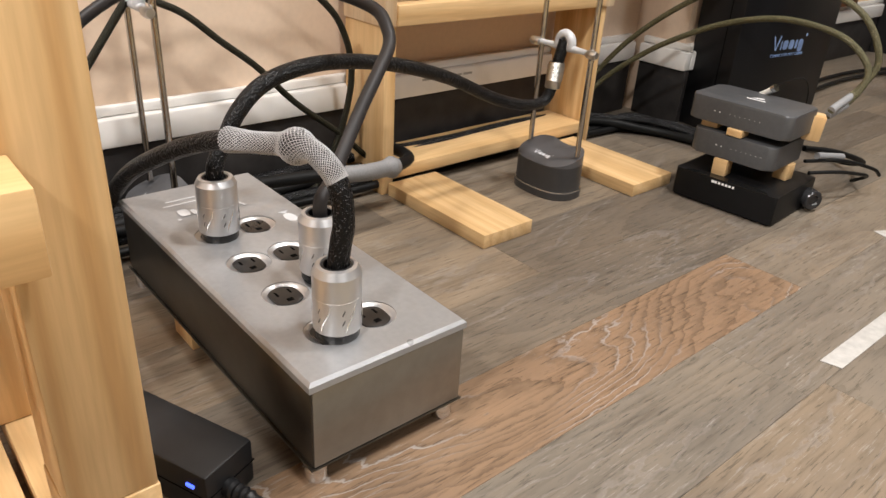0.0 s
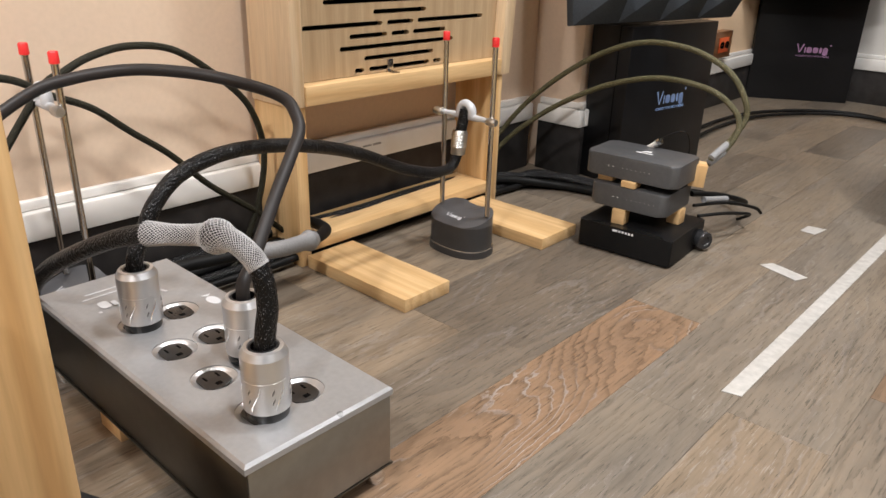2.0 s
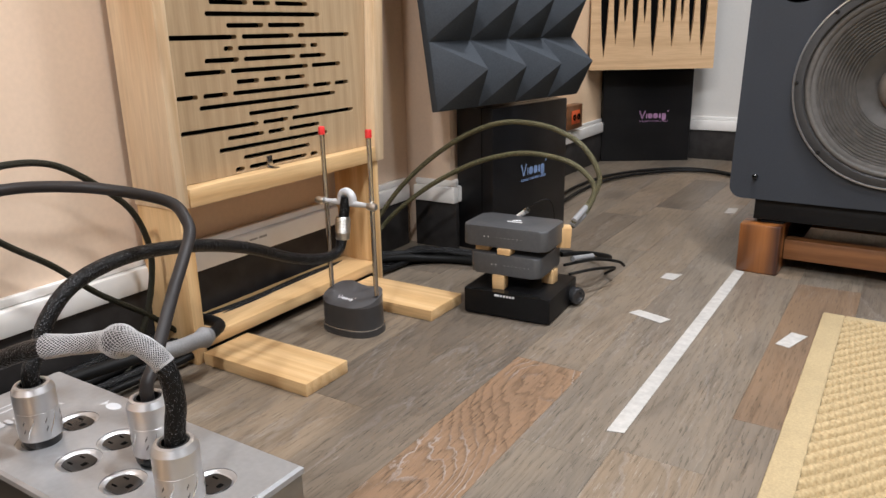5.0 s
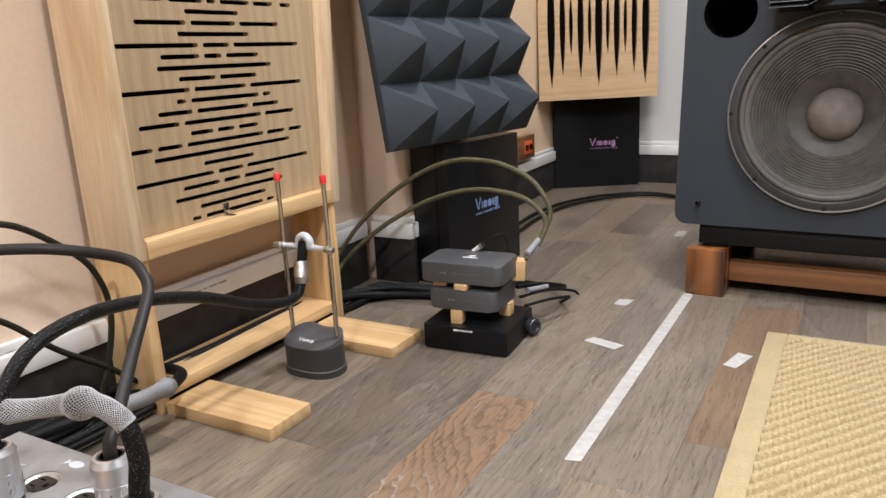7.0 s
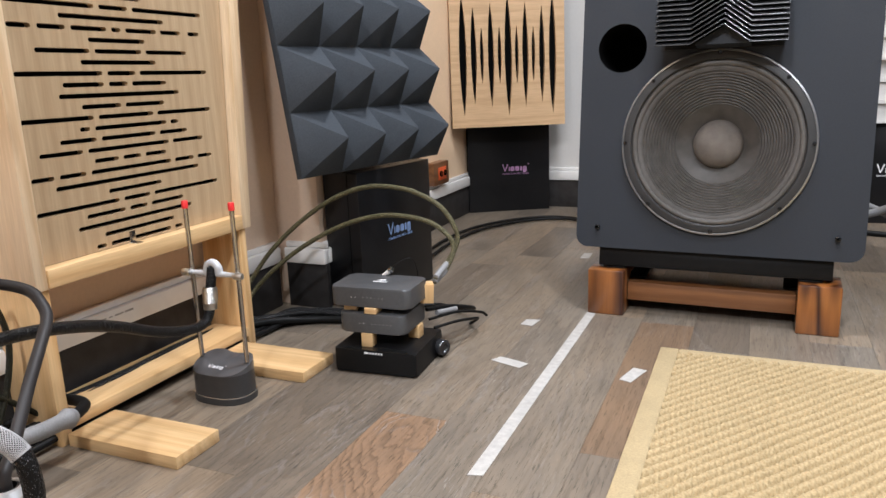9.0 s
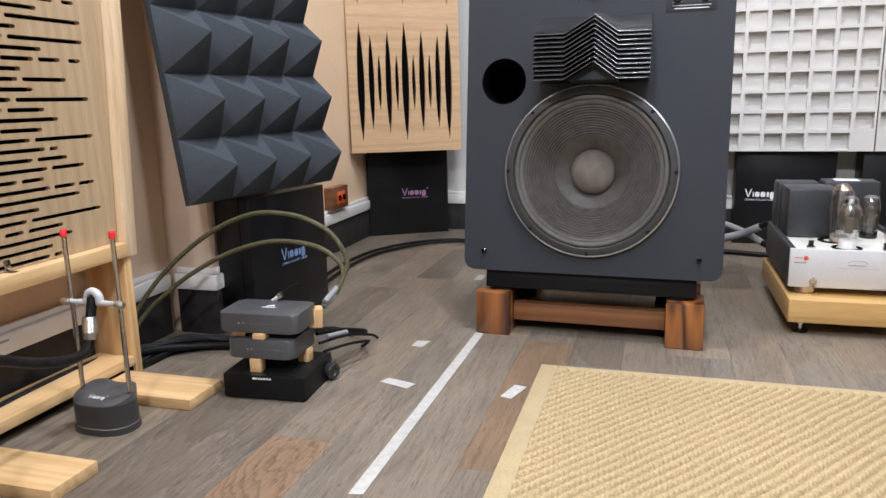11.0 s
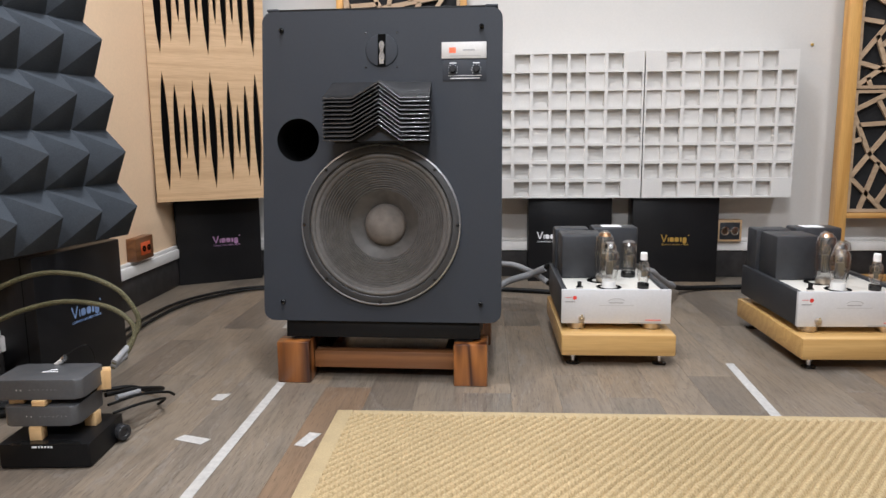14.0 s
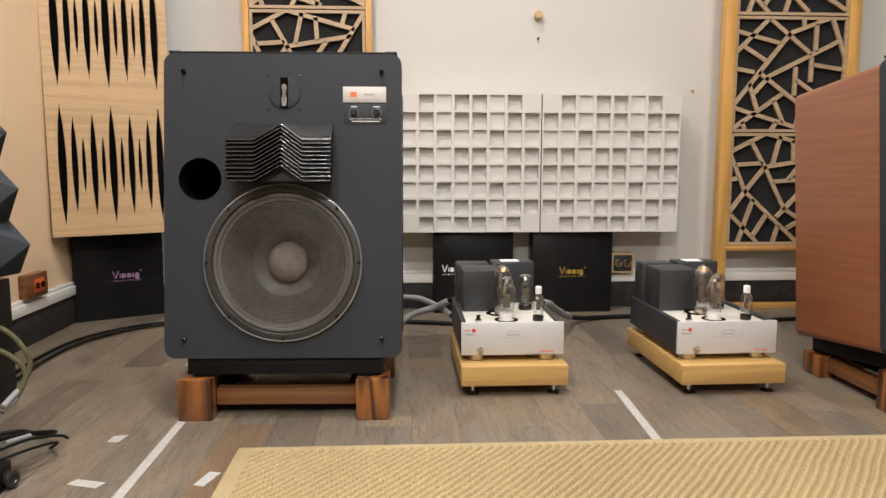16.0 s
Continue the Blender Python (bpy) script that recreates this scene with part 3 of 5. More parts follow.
    for k in range(11):
        bm = bmesh.new()
        top = 0.530 - 0.0098 * k
        thick = 0.003 if k else 0.005
        rows = []
        for xa, ya in zip(xs, ys):
            rows.append([bm.verts.new((xa * (1.0 if d > 0.05 else 0.97), top + h, d)) for h, d in ((ya, 0.088), (0.049, 0.002), (0.049 - thick, 0.002), (ya - thick, 0.088))])
        for ra, rb in zip(rows, rows[1:]):
            for i in range(4):
                bm.faces.new((ra[i], rb[i], rb[(i + 1) % 4], ra[(i + 1) % 4]))
        bm.faces.new(rows[0]), bm.faces.new(rows[-1][::-1])
        bmesh.ops.recalc_face_normals(bm, faces=bm.faces)
        bmesh.ops.bevel(bm, geom=[e for e in bm.edges if all(v.co.z > 0.08 for v in e.verts)], offset=0.0006, segments=1, affect="EDGES")
        lay("lens_plate", bm, lens_black, "", lens)
    lay("lens_throat", box(-0.108, 0.453, 0.0005, 0.116, 0.565, 0.012), deep_black, "", lens)
    lay("lens_foot", prism([(-0.046, 0.4325), (0.060, 0.4325), (0.058, 0.436), (0.010, 0.470), (-0.044, 0.436)], 0.0045, 0.060), baffle_paint, "", lens)
    # tweeter
    tw = lay("tweeter", turned([(0.0395, -0.03), (0.0395, 0.001), (0.0385, 0.003), (0.036, 0.0035), (0.0, 0.0035)], 40, at=(0.003, 0.655, 0)), baffle_paint, "round slot tweeter")
    lay("slot", box(-0.0065, 0.617, 0.003, 0.0125, 0.693, 0.0042), deep_black, "", tw)
    lay("slot_bar", prism([(-0.002, 0.622), (0.008, 0.622), (0.010, 0.640), (0.0065, 0.652), (0.010, 0.668), (0.006, 0.676), (0.0, 0.676), (-0.004, 0.668), (-0.0005, 0.652), (-0.004, 0.640)], 0.004, 0.0055), dark_chrome, "polished slot reflector", tw)
    for sx in (-0.039, 0.037):
        for sy in (0.697, 0.615):
            lay("screw", turned([(0.0, 0.002), (0.0022, 0.0016), (0.0026, 0.0)], 8, at=(sx + 0.003, sy, 0)), black_gloss, "", tw)
    # name plate and controls
    np_ = lay("name_plate", box(0.147, 0.632, 0.0, 0.254, 0.671, 0.0022, 0.0008), plate_silver, "silver name plate with an orange square")
    lay("orange_square", box(0.165, 0.645, 0.002, 0.181, 0.658, 0.0028), orange_plastic, "", np_)
    lay("print_bar", box(0.198, 0.650, 0.002, 0.226, 0.6535, 0.0026), print_grey, "", np_)
    lay("print_bar", box(0.168, 0.6375, 0.002, 0.240, 0.6388, 0.0026), print_grey, "", np_)
    ctl = lay("control_plate", box(0.150, 0.579, 0.0, 0.254, 0.629, 0.0012, 0.0005), baffle_paint, "slate plate with two level knobs")
    for kx in (0.174, 0.230):
        lay("level_knob", turned([(0.0, 0.011), (0.0065, 0.011), (0.0075, 0.009), (0.008, 0.001)], 20, at=(kx, 0.606, 0)), black_gloss, "", ctl)
        for k in range(9):
            a = radians(-40 + 32.5 * k)
            lay("tick", box(kx - 0.0006 + 0.0115 * math.cos(a), 0.6054 + 0.0115 * math.sin(a), 0.0012, kx + 0.0006 + 0.0115 * math.cos(a), 0.6066 + 0.0115 * math.sin(a), 0.002), print_white, "", ctl)
        lay("print_bar", box(kx - 0.008, 0.6205, 0.0012, kx + 0.008, 0.6225, 0.002), print_white, "", ctl)
    lay("print_bar", box(0.163, 0.591, 0.0012, 0.243, 0.5918, 0.002), print_white, "", ctl)
    lay("print_bar", box(0.168, 0.5845, 0.0012, 0.238, 0.5862, 0.002), print_white, "", ctl)
    for sx in (-0.2425, 0.2425):
        for sy in (0.047, 0.706):
            lay("grille_peg", turned([(0.003, 0.012), (0.0052, 0.010), (0.0052, 0.0)], 14, at=(sx, sy, 0)), black_gloss, "black rubber grille socket")
    stand = thing("speaker_stand", pose(cx, y0, 0, 0, 0, turn), "low rosewood stand of block feet and rails under a loudspeaker", "speaker stand", "speaker stands")
    for lx in (-0.220, 0.218):
        for ly, h in ((0.034, 0.106), (0.385, 0.066)):
            part("leg", box(lx - 0.041, ly - 0.045, 0.0, lx + 0.041, ly + 0.045, h, 0.004), rosewood_z, stand, "figured rosewood block")
            part("pad", box(lx * 0.92 - 0.022, ly - 0.02, h + 0.0003, lx * 0.92 + 0.022, ly + 0.02, h + (0.0045 if h > 0.1 else 0.002), 0.001), black_satin, stand, "black pad")
        part("side_rail", box(lx - 0.018, 0.0795, 0.022, lx + 0.018, 0.3395, 0.062, 0.002), rosewood_y, stand)
    for ly in (0.035, 0.36):
        part("cross_rail", box(-0.1785, ly, 0.027 if ly < 0.1 else 0.02, 0.1765, ly + 0.035, 0.070 if ly < 0.1 else 0.06, 0.002), rosewood_x, stand)
    for lx in (-0.17, 0.17):
        part("bearer", box(lx - 0.02, 0.10, 0.0625, lx + 0.02, 0.34, 0.068, 0.001), black_satin, stand)
    return sp


rim_grey = plain("machined_grey_rim", (0.50, 0.50, 0.51), 0.32, 0.8, grain=0.05)
plate_silver = plain("dull_silver_plate", (0.50, 0.49, 0.475), 0.55, 0.2, grain=0.04, size=200)
gasket_grey = plain("dark_gasket", (0.030, 0.030, 0.031), 0.5, 0.1, grain=0.1)
dark_chrome = plain("smoked_chrome", (0.26, 0.25, 0.24), 0.25, 1.0, grain=0.3, size=40)
lens_black = plain("glossy_black_lens", (0.020, 0.020, 0.021), 0.25, 0.1, grain=0.2, size=30, relief=0, coat=0.2)
cone_surround = plain("treated_cloth", (0.092, 0.085, 0.078), 0.55, grain=0.15, size=120)
build_speaker(0.1445, 1.573, black_satin, "large slate-grey loudspeaker with an exposed fifteen inch woofer", "loudspeakers", -1.8)
build_speaker(1.937, 1.50, cherry_y, "large loudspeaker in red cherry veneer seen from its side", "loudspeakers")


# ---- white diffusers ----
def build_diffuser(x0, x1, seed):
    rng = random.Random(seed)
    z0, z1 = 0.347, 0.915
    d = thing("sound_diffuser", pose(x0, 2.80, z0), "white moulded square-well sound diffuser standing on black boxes", "diffuser panel", "white diffusers")
    W, H, n = x1 - x0, z1 - z0, 8
    px, py, rib = W / n, H / n, 0.0065
    holes = []
    for i in range(n):
        for j in range(n):
            if i in (0, n - 1) and j in (0, n - 1):
                continue
            holes.append((i * px + rib, j * py + rib, (i + 1) * px - rib, (j + 1) * py - rib))
    lay = pose(0, 0, 0, 90)
    bm = plate([(0, 0), (W, 0), (W, H), (0, H)], [[(a, b), (c, b), (c, e), (a, e)] for a, b, c, e in holes], 0.088)
    bmesh.ops.transform(bm, matrix=lay @ pose(0, 0, -0.088), verts=bm.verts)
    part("grid", bm, white_foam, d, "white square grid")
    rows = ("ddsddsdd", "ddsddsdd", "ssdssdss", "ddsddsdd", "ddsddsdd", "ssdssdss", "ddsddsdd", "ddsddsdd")
    for a, b, c, e in holes:
        h = (0.030 if rows[int(b / py)][int(a / px)] == "d" else 0.011) + rng.uniform(-0.002, 0.002)
        bm = box(a - 0.0005, h, b - 0.0005, c + 0.0005, 0.0875, e + 0.0005)
        part("well_floor", bm, white_foam, d)
    part("back", box(0.002, 0.0885, 0.002, W - 0.002, 0.14, H - 0.002), white_foam, d)
    return d


build_diffuser(0.432, 1.012, 3)
build_diffuser(1.017, 1.597, 5)


# ---- black boxes ----
def build_box(name, m, w, h, d, label, print_material, tx, tz, lettered=True):
    """Front face in the plane y = 0, lower left corner at the origin."""
    b = thing(name, m, label, "box", "black packaging boxes")
    part("body", box(0, 0, 0, w, d, h, 0.0025), black_card, b)
    part("lid_line", box(-0.0006, 0.03, -0.0, w + 0.0006, 0.0315, h + 0.0006), deep_black, b)
    if lettered:
        word_mark(b, tx, tz, 1.0, print_material)
        flat_text("CONNECTORS MEET CABLES", 0.0083, print_material, b, pose(tx, -0.0006, tz - 0.024, 90))
    return b


def word_mark(parent, tx, tz, k, material, m=None):
    """A wedge and a row of plain blocks in place of a maker's mark, in the plane y = 0."""
    bm = bmesh.new()
    shapes = [[(-0.056, 0.016), (-0.051, 0.016), (-0.043, -0.008), (-0.035, 0.016), (-0.030, 0.016), (-0.041, -0.013), (-0.045, -0.013)]]
    for x0, w, z0, z1 in ((-0.028, 0.004, -0.013, 0.006), (-0.021, 0.017, -0.013, 0.006), (-0.001, 0.017, -0.013, 0.006), (0.020, 0.008, -0.013, 0.006), (0.031, 0.016, -0.020, 0.006)):
        shapes.append(round_rect(x0, z0, x0 + w, z1, min(w / 2.2, 0.006), 3))
    shapes.append(circle(0.054, 0.014, 0.0032, 10))
    for out in shapes:
        bm.faces.new([bm.verts.new((tx + k * x, -0.0008, tz + k * z)) for x, z in out])
    if m is not None:
        bmesh.ops.transform(bm, matrix=m, verts=bm.verts)
    return part("maker_mark", bm, material, parent, "maker's mark as plain blocks")


def facing(x0, y0, x1, y1, z=0.0):
    """A pose at (x0, y0) whose x axis points to (x1, y1); its front looks to the right-hand side of that way."""
    return pose(x0, y0, z, 0, 0, math.degrees(math.atan2(y1 - y0, x1 - x0)))


build_box("packaging_box", pose(0.572, 2.83, 0), 0.336, 0.345, 0.10, "black cardboard box under a white diffuser", print_white, 0.09, 0.19)
build_box("packaging_box", pose(0.991, 2.83, 0), 0.342, 0.345, 0.10, "black cardboard box with gold maker's mark", print_gold, 0.171, 0.178)
build_box("packaging_box", facing(-0.852, 2.715, -0.560, 2.885), 0.338, 0.352, 0.10, "black cardboard box with pink and violet print in the corner", print_pink, 0.195, 0.178)
build_box("packaging_box", facing(-0.632, 1.43, -0.588, 1.745), 0.318, 0.336, 0.105, "black cardboard box with iridescent print under the foam panel", print_violet, 0.168, 0.178)


# ---- charcoal pyramid panel ----
def build_pyramids():
    nx, ny, p, q = 4, 5, 0.1275, 0.142
    W, H = nx * p, ny * q
    ang = math.degrees(math.atan2(1.745 - 1.268, -0.575 + 0.672))
    m = pose(-0.672, 1.268, 0.345, 0, 0, ang) @ pose(0, 0, 0, 90 - PYR_LEAN)
    t = thing("pyramid_panel", m, "charcoal foam panel of large square pyramids leaning on a black box", "acoustic panel")
    part("backing", box(0, 0, -0.018, W, H, 0.0, 0.002), foam_grey, t, "flat charcoal backing")
    bm0 = bmesh.new()
    base = [bm0.verts.new(v) for v in ((0.001, 0.001, 0.0005), (p - 0.001, 0.001, 0.0005), (p - 0.001, q - 0.001, 0.0005), (0.001, q - 0.001, 0.0005))]
    tip = bm0.verts.new((p * 0.5, q * 0.5, 0.096))
    for i in range(4):
        bm0.faces.new((base[i], base[(i + 1) % 4], tip))
    bmesh.ops.bevel(bm0, geom=[e for e in bm0.edges if tip in e.verts], offset=0.0012, segments=1, affect="EDGES")
    me = mesh_of("pyramid", bm0, foam_grey)
    for i in range(nx):
        for j in range(ny):
            ob = new("pyramid", me)
            ob.parent = t
            ob.matrix_basis = pose(i * p, j * q, 0)


PYR_LEAN = 9.0
build_pyramids()

# ---- oak panel with spindle slots ----
def spindle(cx, y0, y1, w, steps=7):
    up = [(cx + w / 2 * math.sin(math.pi * i / steps) ** 0.75, y0 + (y1 - y0) * i / steps) for i in range(steps + 1)]
    down = [(cx - w / 2 * math.sin(math.pi * i / steps) ** 0.75, y0 + (y1 - y0) * i / steps) for i in range(steps - 1, 0, -1)]
    return up + down


def build_spindle_panel():
    W, H = 0.442, 1.09
    m = facing(-0.862, 2.582, -0.480, 2.802, 0.3555) @ pose(0, 0, 0, 88)
    t = thing("slotted_oak_panel", m, "pale oak veneer panel with tall spindle-shaped black slots", "acoustic panel")
    holes = []
    widths = ((0.046, 0.018, 1.0), (0.086, 0.014, 0.80), (0.116, 0.009, 0.47), (0.150, 0.015, 0.86), (0.182, 0.009, 0.48), (0.214, 0.018, 1.0),
              (0.246, 0.009, 0.48), (0.278, 0.015, 0.86), (0.308, 0.009, 0.47), (0.340, 0.014, 0.80), (0.380, 0.018, 1.0))
    for cy in (0.268, 0.782):
        for cx, w, k in widths:
            holes.append(spindle(cx * 1.04, cy - 0.225 * k, cy + 0.225 * k, 1.55 * w))
    bm = plate([(0, 0), (W, 0), (W, H), (0, H)], holes, 0.016)
    part("veneered_board", bm, oak_x, t, "pale oak veneered board")
    part("black_felt", box(0.004, 0.004, -0.03, W - 0.004, H - 0.004, -0.001), deep_black, t, "black felt behind the slots")
    part("back_box", box(0.11, 0.0005, -0.17, W - 0.006, H - 0.01, -0.0305, 0.002), black_satin, t, "black box body behind the board")


build_spindle_panel()


# ---- slotted pine diffuser on a stand ----
SLOTS = SLOT_TEXT.split("|")


def build_slotted_stand():
    t = thing("slotted_diffuser_stand", pose(0, 0, 0), "pine box frame with a slotted wooden panel on a pine stand", "acoustic panel")
    y0, xb, xf = 0.665, -0.853, -0.748
    flare = Matrix(((1, 0, 0, 0), (0, 1, 0.0585, -0.0585 * 0.262), (0, 0, 1, 0), (0, 0, 0, 1)))
    part("side_board", box(xb, y0, 0.255, xf, y0 + 0.021, 1.25, 0.0015), pale_z, t, "pale knotty pine side board")
    bm = box(xb, 1.147, 0.255, xf, 1.176, 1.25, 0.0015)
    bmesh.ops.transform(bm, matrix=flare, verts=bm.verts)
    part("side_board", bm, pale_z, t, "pale knotty pine side board")
    part("bottom_board", box(xb, y0 + 0.0215, 0.256, xf + 0.003, 1.1463, 0.285, 0.0015), pine_y, t)
    part("leg", box(xb, 0.668, 0.0, xf - 0.004, 0.689, 0.2545, 0.0015), pine_z, t, "flat pine leg board")
    part("leg", box(xb, 1.139, 0.0, xf - 0.004, 1.160, 0.2545, 0.0015), pine_z, t, "flat pine leg board")
    part("stretcher", box(-0.842, 0.6895, 0.0225, -0.752, 1.1385, 0.043, 0.0015), pine_y, t)
    for fy0, fy1 in ((0.676, 0.770), (1.006, 1.112)):
        part("foot_board", box(-0.747, fy0, 0.0, -0.527, fy1, 0.021, 0.0015), pine_x, t, "flat pine foot board")
    ya = y0 + 0.0215
    n = len(SLOTS)
    pitch, zb = 0.01755, 0.2932
    holes = []
    for r in range(int((1.22 - zb) / pitch)):
        row = SLOTS[r] if r < n else SLOTS[max(0, 2 * n - 2 - r)]
        z = zb + r * pitch - 0.2858
        i = 0
        while i < len(row):
            if row[i] == "=":
                j = i
                while j < len(row) and row[j] == "=":
                    j += 1
                a, b, rr = 0.006 + i * 0.01, 0.006 + j * 0.01, 0.0037
                holes.append([(a + rr + rr * math.cos(radians(90 + 45 * k)), z + rr * math.sin(radians(90 + 45 * k))) for k in range(5)] +
                             [(b - rr + rr * math.cos(radians(-90 + 45 * k)), z + rr * math.sin(radians(-90 + 45 * k))) for k in range(5)])
                i = j
            i += 1
    bm = plate([(0, 0), (1.1465 - ya, 0), (1.2025 - ya, 0.96), (0, 0.96)], holes, 0.012)
    bmesh.ops.transform(bm, matrix=Matrix.Translation((-0.782, ya, 0.2858)) @ Matrix(((0, 0, 1, 0), (1, 0, 0, 0), (0, 1, 0, 0), (0, 0, 0, 1))), verts=bm.verts)
    part("slotted_panel", bm, panel_z, t, "brown wooden panel cut with rows of slots")
    part("black_felt", box(-0.80, ya, 0.2858, -0.7835, 1.146, 1.24), deep_black, t, "black felt behind the slots")
    tab = box(-0.7695, 0.8715, 0.2855, -0.768, 0.8845, 0.306, 0.0005)
    box(-0.7695, 0.8715, 0.2852, -0.752, 0.8845, 0.2866, 0.0004, bm=tab)
    part("bracket", tab, steel, t, "small steel angle bracket")


build_slotted_stand()


# ---- lattice screens ----
def build_lattice(x0, y0, width, f, order, label):
    t = thing("lattice_screen", pose(x0, y0, 0), label, "acoustic panel", "lattice screens")
    for a in (0.0, width - f):
        part("post", box(a, 0, 0.0, a + f, 0.05, 2.05, 0.002), honey_z, t, "honey pine post")
    for z in (0.256, 2.02):
        part("rail", box(f + 0.0005, 0.001, z, width - f - 0.0005, 0.051, z + 0.022, 0.002), honey_x, t)
    part("floor_rail", box(f + 0.0005, 0.001, 0.0, width - f - 0.0005, 0.051, 0.02, 0.002), honey_x, t)
    part("black_felt", box(f + 0.0005, 0.03, 0.2785, width - f - 0.0005, 0.045, 2.0195), lattice_felt, t, "black felt behind the lattice")
    w = width - 2 * f - 0.004
    h = 0.481
    for k, bars in enumerate(order):
        zb = 0.2805 + k * (h + 0.005)
        sub = part("lattice_panel", plate([(0, 0), (w, 0), (w, h), (0, h)], [[(0.012, 0.012), (w - 0.012, 0.012), (w - 0.012, h - 0.012), (0.012, h - 0.012)]], 0.012), lattice_wood, t, "irregular cut-out wooden lattice")
        sub.matrix_basis = pose(f + 0.002, 0.022, zb, 90)
        for xa, ya, xb, yb in bars:
            a, b = (Vector((min(w - 0.006, max(0.006, x * w)), min(h - 0.006, max(0.006, y * h)))) for x, y in ((xa, ya), (xb, yb)))
            side = (b - a).normalized().orthogonal() * 0.0085
            bm = prism([a - side, b - side, b + side, a + side], 0.0002, 0.0118)
            bmesh.ops.recalc_face_normals(bm, faces=bm.faces)
            part("lattice_bar", bm, lattice_wood, sub)
    return t


BARS_A = ((0, .84, .30, 1), (.19, .92, .32, .70), (.32, .70, .15, .48), (.15, .48, 0, .29), (.01, .79, .15, .48), (.05, .72, .30, .735), (0, .585, .085, .605), (.32, .70, .88, .79),
          (.32, .70, .52, .315), (.40, .57, .70, .59), (.66, .74, .54, .585), (1, .98, .66, .48), (.66, .48, .45, .25), (.15, .48, .64, .03), (0, .29, .29, .01), (.23, .415, .10, 0),
          (.36, .28, .24, .08), (.47, .18, .425, 0), (.53, .315, .97, .05), (.55, .15, .98, .40), (.45, .975, .39, .72), (.57, .94, .58, .75), (.35, 1, .91, .845), (.83, 1, .80, .89), (.70, .52, 1, .60))
BARS_B = ((0, .69, .30, 1), (.29, .99, .68, .68), (.01, .87, .40, .77), (.08, .74, .28, .62), (.49, .86, 0, .24), (.49, .86, .83, 1), (.60, 1, .61, .92), (.72, .94, .72, .70),
          (.86, .985, .99, .66), (.92, .79, .32, .49), (.32, .49, .19, .34), (.69, .65, .69, .44), (.70, .59, .97, .55), (0, .55, .18, .52), (.22, .52, .70, .17), (.55, .57, .55, .32),
          (.56, .455, .95, .20), (.14, .42, .22, .20), (.45, .34, 0, .03), (0, .21, .62, .03), (.37, .275, .46, .085), (.61, .23, .58, 0), (.40, .09, .36, 0), (.09, .09, .12, 0), (.70, .17, .98, .05))
lattice_felt = plain("black_felt", (0.012, 0.012, 0.013), 0.95, grain=0.2)
build_lattice(1.797, 2.86, 0.584, 0.047, (BARS_A, BARS_B, BARS_A), "tall honey pine screen with an irregular wooden lattice")
build_lattice(-0.200, 2.86, 0.522, 0.026, (BARS_B, BARS_A, BARS_B), "honey pine lattice screen standing behind a loudspeaker")


# ---- tape on the floor ----
def strip(quad, label):
    bm = bmesh.new()
    lo = [bm.verts.new((x, y, 0.0004)) for x, y in quad]
    hi = [bm.verts.new((x, y, 0.0010)) for x, y in quad]
    bm.faces.new(hi)
    n = len(quad)
    for i in range(n):
        bm.faces.new((lo[i], lo[(i + 1) % n], hi[(i + 1) % n], hi[i]))
    bmesh.ops.recalc_face_normals(bm, faces=bm.faces)
    return whole("floor_tape", bm, tape_paint, label, "tape", "floor tapes")


strip([(-0.122, 0.806), (-0.1, 0.812), (-0.097, 1.566), (-0.118, 1.571)], "long strip of white masking tape on the floor")
strip([(-0.24, 1.443), (-0.213, 1.44), (-0.206, 1.486), (-0.238, 1.480)], "torn square of white tape on the floor")
strip([(-0.233, 1.222), (-0.168, 1.2), (-0.157, 1.226), (-0.22, 1.245)], "torn strip of white tape on the floor")
strip([(0.020, 1.205), (0.042, 1.198), (0.062, 1.262), (0.036, 1.268)], "short piece of white tape beside the rug")
strip([(-0.248, 2.075), (-0.222, 2.08), (-0.225, 2.147), (-0.25, 2.14)], "short piece of white tape behind the speaker stand")
strip([(1.032, 1.756), (1.054, 1.756), (1.036, 1.362), (1.013, 1.362)], "strip of white tape running to the rug")


# ---- amplifiers on plinths ----
def tube_glass(parent, x, y, z, prof, base_r, base_h, base_material, cap=None):
    t = part("tube", turned(prof, 28, at=(x, y, z)), clear_glass, parent, "clear glass valve")
    part("tube_base", turned([(0, 0), (base_r, 0), (base_r, base_h), (base_r * 0.9, base_h + 0.001), (0, base_h + 0.001)], 24, at=(x, y, z - base_h)), base_material, t)
    top = max(h for _, h in prof)
    r = max(q for q, _ in prof)
    part("plates", box(x - r * 0.34, y - r * 0.18, z + 0.016, x + r * 0.34, y + r * 0.18, z + top * 0.50, 0.002), plate_grey, t, "dark metal plates inside the valve")
    part("support", tube([(x - r * 0.3, y, z + top * 0.50), (x - r * 0.3, y, z + top * 0.68), (x + r * 0.3, y, z + top * 0.68), (x + r * 0.3, y, z + top * 0.50)], 0.0010, 6, 2), chrome, t)
    if cap:
        part("getter", turned([(0.0, top - 0.004), (r * 0.45, top - 0.007), (r * 0.62, top - 0.016)], 20, at=(x, y, z)), cap, t, "mirror getter flash")
    return t


plate_grey = plain("valve_plate_metal", (0.10, 0.095, 0.09), 0.35, 0.6)
copper_flash = plain("copper_getter", (0.75, 0.42, 0.24), 0.25, 1.0)
silver_flash = plain("silver_getter", (0.55, 0.55, 0.55), 0.2, 1.0)
gold_feet = plain("champagne_metal", (0.62, 0.54, 0.45), 0.3, 1.0)


